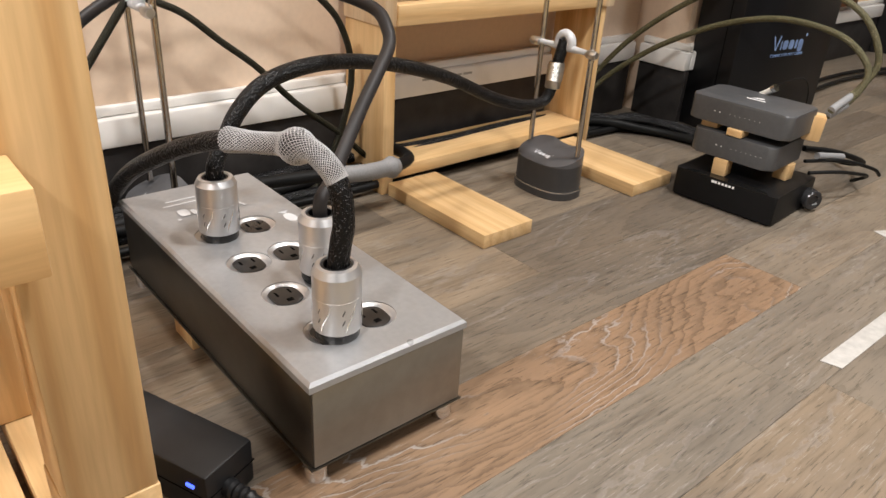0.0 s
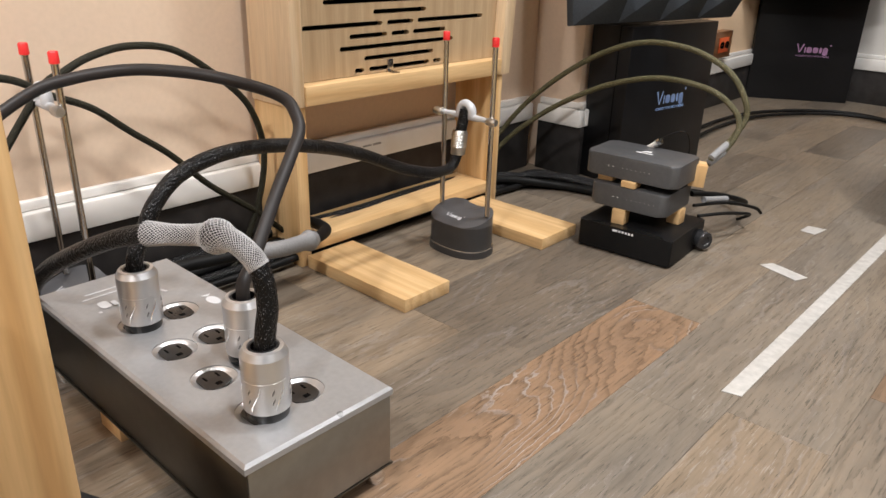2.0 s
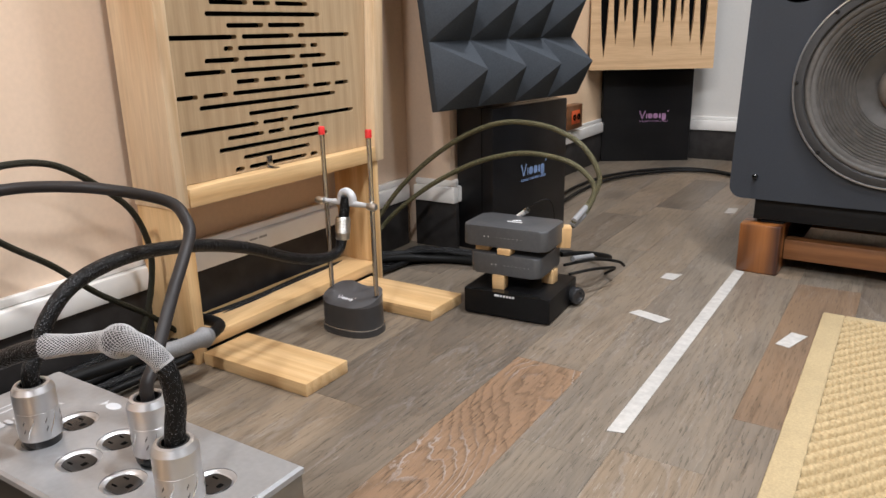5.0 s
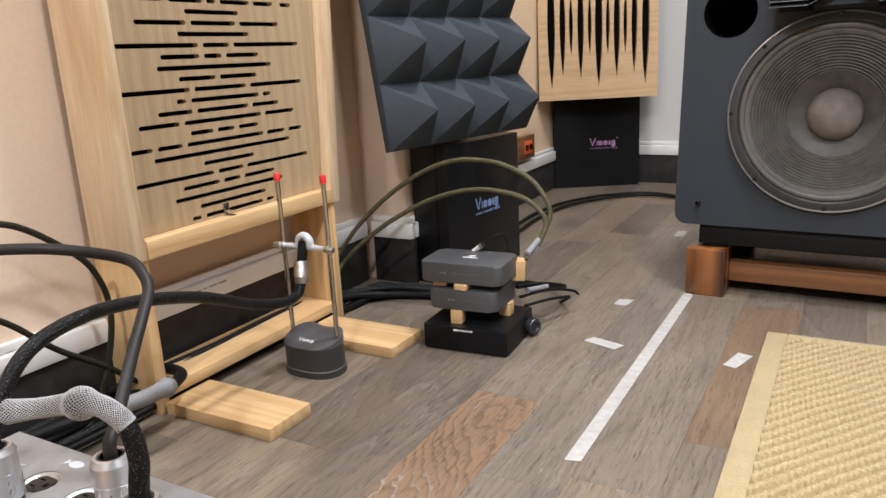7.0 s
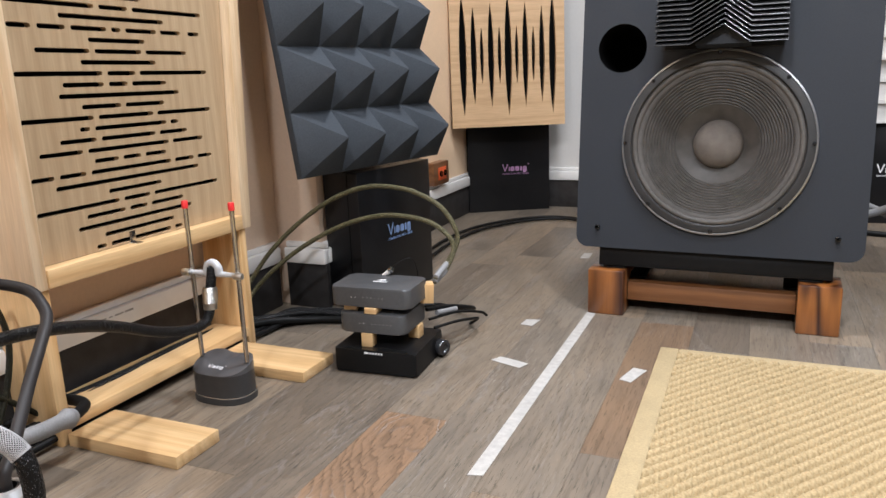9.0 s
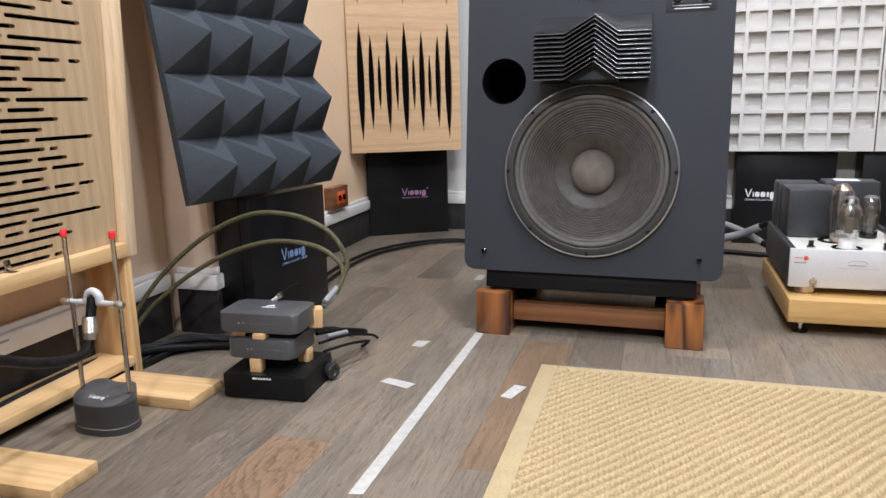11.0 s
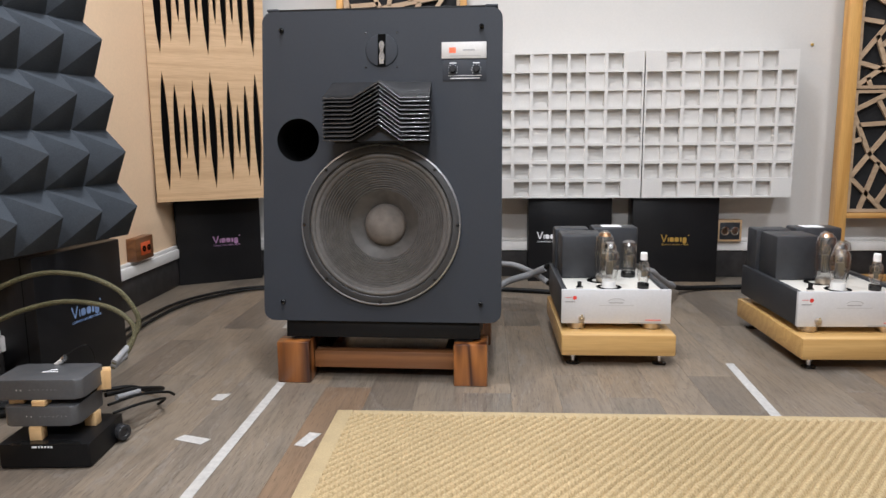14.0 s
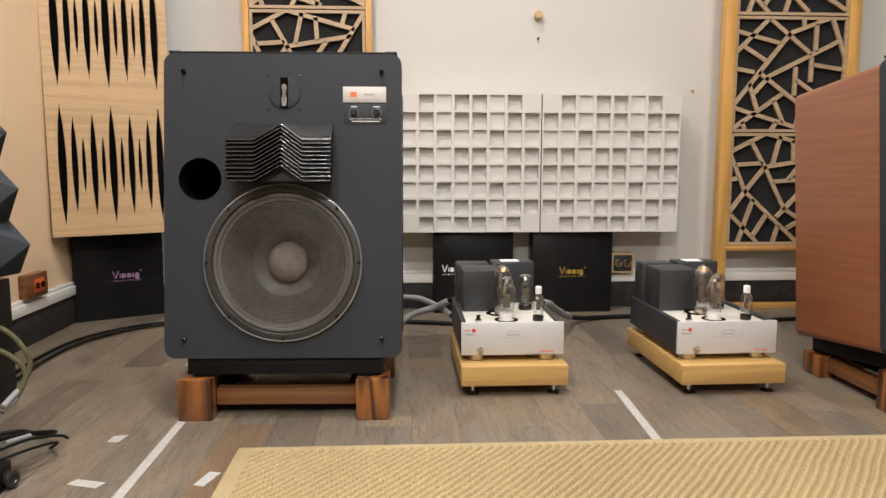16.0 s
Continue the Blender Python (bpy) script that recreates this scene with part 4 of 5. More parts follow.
def build_amplifier(m):
    plinth = thing("amplifier_plinth", m, "thick honey-coloured laminated wood plinth on black feet", "plinth", "amplifier plinths")
    part("board", box(0.0, -0.024, 0.030, 0.296, 0.44, 0.0862, 0.004), plinth_wood, plinth)
    for fx in (0.035, 0.262):
        for fy in (0.012, 0.40):
            foot = part("foot", turned([(0, 0), (0.018, 0), (0.018, 0.003), (0.006, 0.007), (0, 0.007)], 20, at=(fx, fy, 0)), black_gloss, plinth, "black levelling foot")
            part("pin", turned([(0.005, 0.0072), (0.005, 0.018), (0.0085, 0.019), (0.0085, 0.0298), (0, 0.0298)], 16, at=(fx, fy, 0)), chrome, foot, "bright threaded pin")
    a = thing("valve_amplifier", m @ pose(0.004, 0.028, 0.078), "silver-fronted valve amplifier with glass tubes and grey transformers", "amplifier", "valve amplifiers")
    part("front_panel", box(0, 0, 0.0255, 0.288, 0.010, 0.118, 0.0015), amp_silver, a, "satin silver front panel")
    part("side_panel", box(0.001, 0.0105, 0.0265, 0.016, 0.40, 0.117, 0.002), charcoal_metal, a, "dark grey side panel")
    part("side_panel", box(0.272, 0.0105, 0.0265, 0.287, 0.40, 0.117, 0.002), charcoal_metal, a, "dark grey side panel")
    part("deck", box(0.0165, 0.0105, 0.0275, 0.2715, 0.40, 0.109, 0.001), amp_deck, a, "cream-silver top deck")
    for fx in (0.043, 0.243):
        for fy in (0.030, 0.35):
            part("foot", turned([(0, 0.0085), (0.022, 0.0085), (0.0245, 0.0105), (0.0245, 0.0262), (0, 0.0262)], 28, at=(fx, fy, 0)), gold_feet, a, "champagne metal foot")
    part("transformer", box(0.018, 0.195, 0.1095, 0.138, 0.315, 0.236, 0.006), charcoal_metal, a, "dark grey transformer cover")
    part("transformer", box(0.010, 0.325, 0.1095, 0.115, 0.398, 0.238, 0.006), charcoal_metal, a, "dark grey transformer cover")
    t3 = part("transformer", box(0.125, 0.325, 0.1095, 0.262, 0.40, 0.242, 0.006), charcoal_metal, a, "dark grey transformer cover with a white label")
    part("label", box(0.155, 0.335, 0.2423, 0.215, 0.385, 0.2428), print_white, t3)
    st = [(0.021, 0.0), (0.023, 0.012), (0.0285, 0.045), (0.030, 0.062), (0.026, 0.078), (0.019, 0.088), (0.0185, 0.098), (0.013, 0.106), (0.0, 0.109)]
    part("socket_ring", turned([(0.034, 0.0), (0.034, 0.0012), (0.024, 0.0012), (0.024, 0.0)], 30, at=(0.136, 0.075, 0.1092)), deep_black, a)
    tube_glass(a, 0.136, 0.075, 0.129, [(r * 0.93, h * 0.98) for r, h in st], 0.019, 0.0195, ceramic, silver_flash)
    part("socket_ring", turned([(0.040, 0.0), (0.040, 0.0012), (0.026, 0.0012), (0.026, 0.0)], 30, at=(0.128, 0.165, 0.1092)), deep_black, a)
    tube_glass(a, 0.134, 0.150, 0.124, [(0.024, 0), (0.026, 0.03), (0.0275, 0.065), (0.0275, 0.088), (0.0245, 0.112), (0.016, 0.126), (0.006, 0.132), (0, 0.133)], 0.022, 0.0145, gold_feet, copper_flash)
    tube_glass(a, 0.216, 0.225, 0.124, [(0.021, 0), (0.022, 0.03), (0.0225, 0.075), (0.019, 0.088), (0.010, 0.094), (0, 0.095)], 0.021, 0.0145, black_gloss, silver_flash)
    d = tube_glass(a, 0.226, 0.062, 0.124, [(0.011, 0), (0.0165, 0.018), (0.0175, 0.035), (0.015, 0.052), (0.0095, 0.060), (0.0090, 0.072), (0.0, 0.073)], 0.0155, 0.0145, black_gloss)
    part("top_cap", turned([(0.0095, 0.064), (0.0095, 0.082), (0.007, 0.0845), (0, 0.085)], 20, at=(0.226, 0.062, 0.124)), ceramic, d, "white ceramic top cap")
    k = part("knob", turned([(0.0095, 0.0), (0.0095, 0.007), (0.006, 0.008), (0.006, 0.019), (0.005, 0.020), (0, 0.020)], 20, at=(0.053, 0.052, 0.1092)), black_gloss, a, "black and silver bias knob")
    part("knob_ring", turned([(0.0097, 0.001), (0.0099, 0.004), (0.0097, 0.006)], 20, at=(0.053, 0.052, 0.1092)), chrome, k)
    sw = part("power_switch", turned([(0.0, 0.012), (0.0072, 0.0115), (0.0080, 0.010), (0.0080, 0.0)], 20, "Y", (0.053, 0.0, 0.041)), gold_feet, a, "round champagne power knob")
    part("pointer", box(0.0505, -0.0125, 0.041, 0.0555, -0.0119, 0.053), chrome, sw)
    part("emblem_dot", turned([(0.0055, 0.0006), (0.0, 0.0006)], 16, "Y", (0.035, 0.0, 0.096)), print_red, a, "red dot emblem")
    for x0, x1, z0, z1, mat in ((0.010, 0.027, 0.0955, 0.0975, print_rose), (0.010, 0.036, 0.0835, 0.0862, print_grey), (0.125, 0.163, 0.0815, 0.0835, print_grey),
                                (0.100, 0.190, 0.0745, 0.0765, print_pale), (0.222, 0.262, 0.0335, 0.0375, print_rose), (0.180, 0.262, 0.0275, 0.0292, print_grey), (0.047, 0.060, 0.0275, 0.029, print_grey)):
        part("print_bar", box(x0, -0.0006, z0, x1, 0.0004, z1), mat, a)
    arc = [(0.145 + 0.021 * math.cos(radians(q)), -0.0004, 0.086 + 0.008 * math.sin(radians(q))) for q in range(10, 171, 20)]
    part("emblem_arc", tube(arc, 0.0006, 6, 3), print_grey, a)
    part("inlet", box(0.20, 0.40, 0.05, 0.24, 0.412, 0.08, 0.002), black_plastic, a)


plinth_wood = wood("laminated_plinth_wood", (0.58, 0.36, 0.13), (0.40, 0.22, 0.06), "X", fine=60.0, knots=False, coat=0.3, contrast=0.4)
ceramic = plain("white_ceramic", (0.82, 0.81, 0.79), 0.3, grain=0.02)
print_rose = plain("rose_print", (0.62, 0.22, 0.20), 0.5, grain=0.02, relief=0)
print_pale = plain("pale_print", (0.50, 0.50, 0.50), 0.5, grain=0.02, relief=0)
build_amplifier(pose(0.597, 1.742, 0))
build_amplifier(pose(1.203, 1.722, 0, 0, 0, 1.2))


# ---- streamer stack ----
def case(name, x0, y0, x1, y1, z0, z1, r, material, parent, label=""):
    return part(name, prism(round_rect(x0, y0, x1, y1, r), z0, z1, bevel=0.003), material, parent, label)


SM = pose(-0.508, 1.090, 0, 0, 0, 4) @ Matrix.Diagonal((1.05, 1.05, 1.05, 1))
low = thing("power_supply", SM, "low black metal hi-fi case standing on the floor", "hi-fi unit")
case("body", 0.006, -0.012, 0.166, 0.130, 0.003, 0.046, 0.004, black_satin, low)
part("front_lip", prism([(0.022, -0.0125), (0.152, -0.0125), (0.146, -0.004), (0.120, 0.003), (0.052, 0.003), (0.028, -0.004)], 0.0455, 0.0468), black_gloss, low)
for i, bw in enumerate((0.006, 0.003, 0.003, 0.003, 0.003, 0.003, 0.003)):
    part("maker_mark", box(0.066 + 0.0055 * i, -0.0132, 0.0395, 0.066 + 0.0055 * i + bw, -0.0122, 0.0428), print_white, low)
for fx in (0.02, 0.15):
    for fy in (0.0, 0.118):
        part("foot", turned([(0, 0), (0.006, 0), (0.006, 0.0035), (0, 0.0035)], 12, at=(fx, fy, 0)), black_plastic, low)
for name, x0, y0, z0, w, d in (("network_streamer", 0.010, 0.006, 0.0725, 0.130, 0.112), ("digital_converter", -0.005, 0.008, 0.1210, 0.156, 0.095)):
    s = thing(name, SM, "flat grey anodised hi-fi case on small wooden blocks", "hi-fi unit", "grey hi-fi cases")
    case("body", x0, y0, x0 + w, y0 + d, z0, z0 + 0.036, 0.012, grey_case, s)
    for i in range(2):
        part("indicator", turned([(0.0011, 0.0004), (0, 0.0004)], 8, "Y", (x0 + 0.042 + 0.008 * i, y0, z0 + 0.018)), print_white, s)
    for i in range(7):
        part("indicator", turned([(0.0007, 0.0003), (0, 0.0003)], 8, "Y", (x0 + 0.066 + 0.0075 * i, y0, z0 + 0.018)), print_pale, s)
    if name == "digital_converter":
        part("maker_mark", prism([(x0 + 0.072, y0 + 0.052), (x0 + 0.088, y0 + 0.056), (x0 + 0.086, y0 + 0.061), (x0 + 0.076, y0 + 0.058)], z0 + 0.036, z0 + 0.0366), print_white, s)
        part("maker_mark", box(x0 + 0.066, y0 + 0.044, z0 + 0.036, x0 + 0.094, y0 + 0.047, z0 + 0.0366), print_white, s)
for bx, by, z0, h, w, turn in ((0.060, 0.002, 0.0465, 0.0255, 0.022, 2), (0.128, 0.066, 0.0465, 0.0255, 0.022, -4), (0.090, 0.09, 0.0465, 0.0255, 0.022, 3),
                               (0.070, 0.004, 0.1095, 0.0110, 0.024, -2), (0.022, 0.020, 0.1095, 0.0110, 0.026, 5), (0.110, 0.085, 0.1095, 0.0110, 0.024, 0)):
    whole("wood_block", box(-w / 2, -w / 2, 0, w / 2, w / 2, h, 0.0015), pine_x, "small pale pine block between hi-fi cases", "wood block", "pine blocks", m=SM @ pose(bx + 0.005, by + 0.012, z0, 0, 0, turn))
whole("wood_block", box(-0.013, -0.014, 0, 0.013, 0.014, 0.033, 0.0015), pine_x, "pale pine block propping the cables", "wood block", "pine blocks", m=SM @ pose(0.118, 0.098, 0.1095, 0, 0, -12))
whole("wood_block", box(-0.0125, -0.014, 0, 0.0125, 0.014, 0.037, 0.0015), pine_z, "pale pine block standing under the cables", "wood block", "pine blocks", m=SM @ pose(0.148, 0.100, 0.1095, 0, 3, 25))


# ---- cable stands ----
def build_cable_stand(cx, cy, turn, clamp_z, label, top_z=0.342, gap=0.05):
    s = thing("cable_stand", pose(cx, cy, 0, 0, 0, turn), label, "cable stand", "cable stands")
    out = [(0.058 * math.copysign(abs(math.cos(a)) ** 0.75, math.cos(a)), 0.041 * math.copysign(abs(math.sin(a)) ** 0.85, math.sin(a))) for a in [2 * math.pi * i / 64 for i in range(64)]]
    base = part("base", prism([(x * 0.96, y * 0.96) for x, y in out], 0.013, 0.0535, bevel=0.001), charcoal_stand, s, "charcoal moulded base")
    smooth(base.data, 25)
    part("foot_ring", prism(out, 0.0, 0.0115, bevel=0.002), charcoal_stand, s)
    part("silver_line", prism([(x * 0.985, y * 0.985) for x, y in out], 0.0115, 0.0135), chrome, s, "thin silver line round the base")
    # the top is cut by one slanting plane that rises to the rear
    rim = [(x * 0.957, y * 0.957) for x, y in out]
    bm = bmesh.new()
    cut = [min(0.074, 0.0545 + max(0.0, y + 0.036) * 0.30) - 0.006 * max(0.0, 1 - (x / 0.026) ** 2) * (1 if y > 0.01 else 0) for x, y in rim]
    lo = [bm.verts.new((x, y, 0.0537)) for x, y in rim]
    hi = [bm.verts.new((x, y, z)) for (x, y), z in zip(rim, cut)]
    n = len(rim)
    for i in range(n):
        bm.faces.new((lo[i], lo[(i + 1) % n], hi[(i + 1) % n], hi[i]))
    mid = bm.verts.new((0, 0.0, 0.0545 + 0.036 * 0.30))
    for i in range(n):
        bm.faces.new((hi[i], hi[(i + 1) % n], mid))
    bmesh.ops.recalc_face_normals(bm, faces=bm.faces)
    top = part("top", bm, slant_grey, s, "slanting satin grey top face")
    smooth(top.data, 30)
    word_mark(s, 0.0, 0.0, 0.33, print_dim, pose(-0.002, -0.016, 0.0610, -73.3))
    for rx in (-gap, gap):
        rod = part("rod", tube([(rx, 0.004, 0.07), (rx, 0.004, top_z)], 0.0041, 14, 1), steel, s, "polished steel rod")
        part("red_cap", turned([(0.0056, 0.0), (0.0056, 0.012), (0.0045, 0.0135), (0, 0.0135)], 14, at=(rx, 0.004, top_z - 0.006)), red_plastic, rod, "red rubber cap")
        part("thumb_screw", turned([(0.0, -0.009), (0.005, -0.009), (0.0065, -0.005), (0.0065, 0.005), (0.005, 0.009), (0, 0.009)], 16, "X", (rx * 1.12, -0.004, clamp_z)), silver, s)
    bar = part("clamp_bar", turned([(0, -gap - 0.004), (0.0036, -gap - 0.003), (0.0045, -0.030), (0.0055, -0.016), (0.0055, 0.016), (0.0045, 0.030), (0.0036, gap + 0.003), (0, gap + 0.004)], 16, "X", (0, 0.0, clamp_z)), satin_clamp, s, "silver clamp bar between the rods")
    jaw = []
    for i in range(9):
        q = radians(-15 + 210 * i / 8)
        jaw.append((0.0125 * math.cos(q), 0.0, clamp_z + 0.006 + 0.0135 * math.sin(q)))
    part("saddle", tube(jaw, 0.0072, 10, 3), satin_clamp, bar, "pale grey plastic cable saddle")
    return s


slant_grey = plain("satin_slant_face", (0.105, 0.105, 0.11), 0.38, 0.3, grain=0.04)
charcoal_stand = plain("charcoal_plastic", (0.050, 0.048, 0.048), 0.4, 0.2, grain=0.06)
satin_clamp = plain("satin_grey_clamp", (0.60, 0.61, 0.63), 0.35, 0.1, grain=0.06)
build_cable_stand(-0.632, 0.915, 0, 0.229, "charcoal cable stand with two red-capped steel rods", 0.348)
build_cable_stand(-0.785, 0.341, 0, 0.300, "cable stand with red-capped rods behind the power strip", 0.357, 0.043)


# ---- power distributor ----
def build_power_strip():
    x0, x1, y0, y1 = -0.702, -0.290, 0.266, 0.425
    s = thing("power_distributor", pose(x0, y0, 0), "brushed silver mains distributor box with eight sockets", "power strip")
    L, W = x1 - x0, y1 - y0
    # sides and flange are coloured as shaded, darker than the end and top plates
    part("case", box(0.002, 0.002, 0.0225, L - 0.002, W - 0.002, 0.099, 0.0015), shaded_silver, s, "metal case sides, darkened in colour for shade")
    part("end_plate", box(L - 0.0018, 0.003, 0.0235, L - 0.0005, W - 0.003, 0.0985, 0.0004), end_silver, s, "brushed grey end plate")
    part("bottom_flange", box(0.0, 0.0, 0.0205, L, W, 0.0223), shaded_silver, s)
    sx = [0.140, 0.213, 0.284, 0.357]
    sy = [0.052, 0.096]
    holes = [circle(a, b, 0.0215, 32) for a in sx for b in sy]
    top = plate([(0, 0), (L, 0), (L, W), (0, W)], holes, 0.0085)
    bmesh.ops.translate(top, verts=top.verts, vec=(0, 0, 0.0992))
    bmesh.ops.bevel(top, geom=[e for e in top.edges if all(v.co.z > 0.107 and (abs(v.co.x) < 1e-5 or abs(v.co.x - L) < 1e-5 or abs(v.co.y) < 1e-5 or abs(v.co.y - W) < 1e-5) for v in e.verts)], offset=0.0028, segments=1, affect="EDGES")
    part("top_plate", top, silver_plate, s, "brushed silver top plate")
    for a in sx:
        for b in sy:
            so = part("socket", turned([(0.0213, 0.0992), (0.0213, 0.1068), (0.0196, 0.1062), (0.0178, 0.1040), (0.0172, 0.1035), (0.0, 0.1035)], 32, at=(a, b, 0)), plug_silver, s, "recessed mains socket")
            part("socket_face", prism([(a + 0.0165 * math.cos(q), b + 0.0165 * max(-0.82, min(0.82, math.sin(q)))) for q in [2 * math.pi * i / 28 for i in range(28)]], 0.1036, 0.1056, bevel=0.0008), socket_black, so, "black socket face")
            for u0, v0, u1, v1 in ((-0.009, -0.0075, -0.0015, -0.0055), (-0.009, 0.0055, -0.0015, 0.0075), (0.006, -0.003, 0.011, 0.003)):
                part("contact", box(a + u0, b + v0, 0.1055, a + u1, b + v1, 0.1059), deep_black, so)
    for fx in (0.012, L - 0.014):
        for fy in (0.012, W - 0.012):
            part("foot", turned([(0, 0), (0.0095, 0), (0.0105, 0.003), (0.0095, 0.016), (0.006, 0.0203), (0, 0.0203)], 20, at=(fx, fy, 0)), chrome, s, "turned metal foot")
    word_mark(s, 0.0, 0.0, 0.70, print_dim, pose(0.080, 0.072, 0.1082, 0, 0, -90) @ pose(0, 0, 0, -90))
    for i, (w, off) in enumerate(((0.080, 0.0), (0.066, 0.011))):
        part("print_bar", box(0.0475 - off, 0.072 - w / 2, 0.1077, 0.0495 - off, 0.072 + w / 2, 0.1081), print_dim, s)
    fish = [(0.145 + 0.011 * math.cos(q), 0.136 + 0.0065 * math.sin(q)) for q in [2 * math.pi * i / 16 for i in range(16)]]
    part("emblem", prism(fish, 0.1076, 0.1081), print_dim, s, "white emblem as a plain oval")
    part("emblem", prism([(0.1335, 0.136), (0.1275, 0.142), (0.1275, 0.130)], 0.1076, 0.1081), print_dim, s)
    return s


socket_black = plain("socket_black", (0.018, 0.016, 0.015), 0.3, grain=0.1)
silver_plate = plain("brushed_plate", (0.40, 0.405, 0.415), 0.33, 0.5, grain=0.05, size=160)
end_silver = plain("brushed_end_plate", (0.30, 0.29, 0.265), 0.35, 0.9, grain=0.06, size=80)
build_power_strip()
whole("wood_block", box(0, 0, 0, 0.045, 0.035, 0.0203, 0.001), pine_z, "pine block under the power strip", "wood block", "pine blocks", m=pose(-0.575, 0.268, 0))


def build_plug(x, y, turn):
    p = thing("mains_plug", pose(x, y, 0.1062, 0, 0, turn), "round silver mains plug pushed into the power strip", "plug", "mains plugs")
    shell = part("shell", turned([(0.0190, 0.0100), (0.0203, 0.0106), (0.0203, 0.0408), (0.02005, 0.0410), (0.0203, 0.0412), (0.0203, 0.0612), (0.0168, 0.0672), (0.0136, 0.0678), (0.0128, 0.066), (0.0128, 0.060)], 64), plug_silver, p, "satin silver shell with engraved strokes")
    smooth(shell.data, 18)
    part("black_base", turned([(0, 0), (0.0178, 0), (0.0188, 0.003), (0.0188, 0.0098), (0, 0.0098)], 36), black_gloss, p, "black insulating base")
    part("cable_gland", turned([(0.0127, 0.058), (0.0127, 0.0665), (0.0108, 0.0672), (0.0106, 0.058)], 28), black_plastic, p)
    for k in range(6):
        for dot, (a1, z1, length) in enumerate(((0.0, 0.0135, 0.024), (-0.30, 0.020, 0.006), (-0.30, 0.029, 0.006))):
            run = []
            for i in range(7):
                u = i / 6
                a = radians(60 * k) + a1 + 0.20 * (length / 0.024) * math.sin(math.pi * (u - 0.5))
                run.append((0.02015 * math.cos(a), 0.02015 * math.sin(a), z1 + length * u))
            # long strokes carry a painted highlight, short ones the painted shade of a groove
            part("engraving", tube(run, lambda u: 0.0002 + 0.0006 * math.sin(math.pi * u), 6, 2), plug_groove_shade if dot else plug_glint, p)
    return p


for px_, py_, tr in ((-0.556, 0.320, 10), (-0.338, 0.322, 0), (-0.428, 0.362, 25)):
    build_plug(px_, py_, tr)


# ---- adapter ----
AM = pose(-0.331, 0.236, 0, 0, 0, 22)
ad = thing("power_adapter", AM, "black plastic power adapter with a blue lamp lying on the floor", "power adapter")
part("body", box(-0.135, -0.052, 0.0, 0.0, 0.0, 0.043, 0.003), black_plastic, ad)
part("seam", box(-0.1355, -0.0525, 0.021, 0.0005, 0.0005, 0.0216), deep_black, ad)
part("indicator_lamp", box(-0.020, -0.0535, 0.028, -0.012, -0.0515, 0.0305), glow("blue_lamp", (0.05, 0.10, 1.0), 3.0), ad, "small blue indicator lamp")
part("cord_grip", turned([(0.008, 0.0), (0.008, 0.006), (0.006, 0.008), (0.0075, 0.011), (0.0055, 0.013), (0.007, 0.017), (0.005, 0.019), (0.0065, 0.023), (0.0045, 0.026), (0.0045, 0.034)], 16, "X", (0.0, -0.030, 0.017)), black_plastic, ad, "ribbed cord grip")

# ---- equipment rack ----
def build_rack():
    r = thing("equipment_rack", pose(0, 0, 0), "pine equipment rack of square posts and rails", "rack")
    part("post", box(-0.332, 0.093, 0.0985, -0.272, 0.145, 0.51, 0.0015), pine_z, r, "square pine post")
    # unseen, added above the rack to block the south lamp and shade the floor
    part("side_panel", box(-0.520, 0.122, 0.6005, -0.3325, 0.145, 1.9, 0.0015), pine_z, r, "unseen pine panel, added to shade the floor")
    part("post_foot", box(-0.333, 0.092, 0.0, -0.271, 0.146, 0.098, 0.0015), pine_x, r)
    part("rail", box(-0.2715, -0.50, 0.286, -0.224, 0.103, 0.329, 0.0015), pine_y, r, "pine shelf rail")
    part("bottom_rail", box(-0.52, 0.088, 0.0, -0.3335, 0.140, 0.030, 0.0015), pine_x, r)
    part("back_board", box(-0.500, -0.45, 0.0305, -0.478, 0.150, 0.60, 0.0015), pine_z, r)
    part("bottom_shelf", box(-0.4775, -0.45, 0.004, -0.30, 0.082, 0.026, 0.0015), pine_x, r)
    part("post", box(-0.340, -0.50, 0.0, -0.280, -0.449, 0.51, 0.0015), pine_z, r, "square pine post")
    part("rail", box(-0.3405, -0.4485, 0.468, -0.2805, 0.0925, 0.51, 0.0015), pine_y, r)


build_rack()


# ---- wall fittings ----
w = thing("wooden_socket_box", pose(-0.848, 2.33, 0.1665), "small wooden box with orange sockets on the skirting", "wall socket")
part("box", box(-0.0215, 0, 0, 0.014, 0.135, 0.082, 0.002), rosewood_y, w)
part("orange_inset", box(0.0145, 0.035, 0.018, 0.017, 0.105, 0.064, 0.001), orange_plastic, w, "orange socket faces")
for oy in (0.052, 0.088):
    part("socket_hole", turned([(0.010, 0.0), (0.011, 0.004), (0.007, 0.004), (0.006, 0.0)], 16, "X", (0.017, oy, 0.041)), deep_black, w)
w = thing("wall_outlet", pose(1.352, 2.9495, 0.155), "wooden framed wall outlet with two round chrome sockets", "wall socket")
part("frame", box(0, -0.045, 0, 0.10, 0, 0.09, 0.003), oak_x, w)
part("plate", box(0.010, -0.048, 0.010, 0.090, -0.0452, 0.080, 0.002), charcoal_metal, w)
for ox in (0.030, 0.070):
    part("socket", turned([(0.018, 0.0), (0.018, 0.006), (0.014, 0.007), (0.013, 0.002), (0, 0.002)], 24, "Y", (ox, -0.048, 0.045)), chrome, w, "round chrome socket")
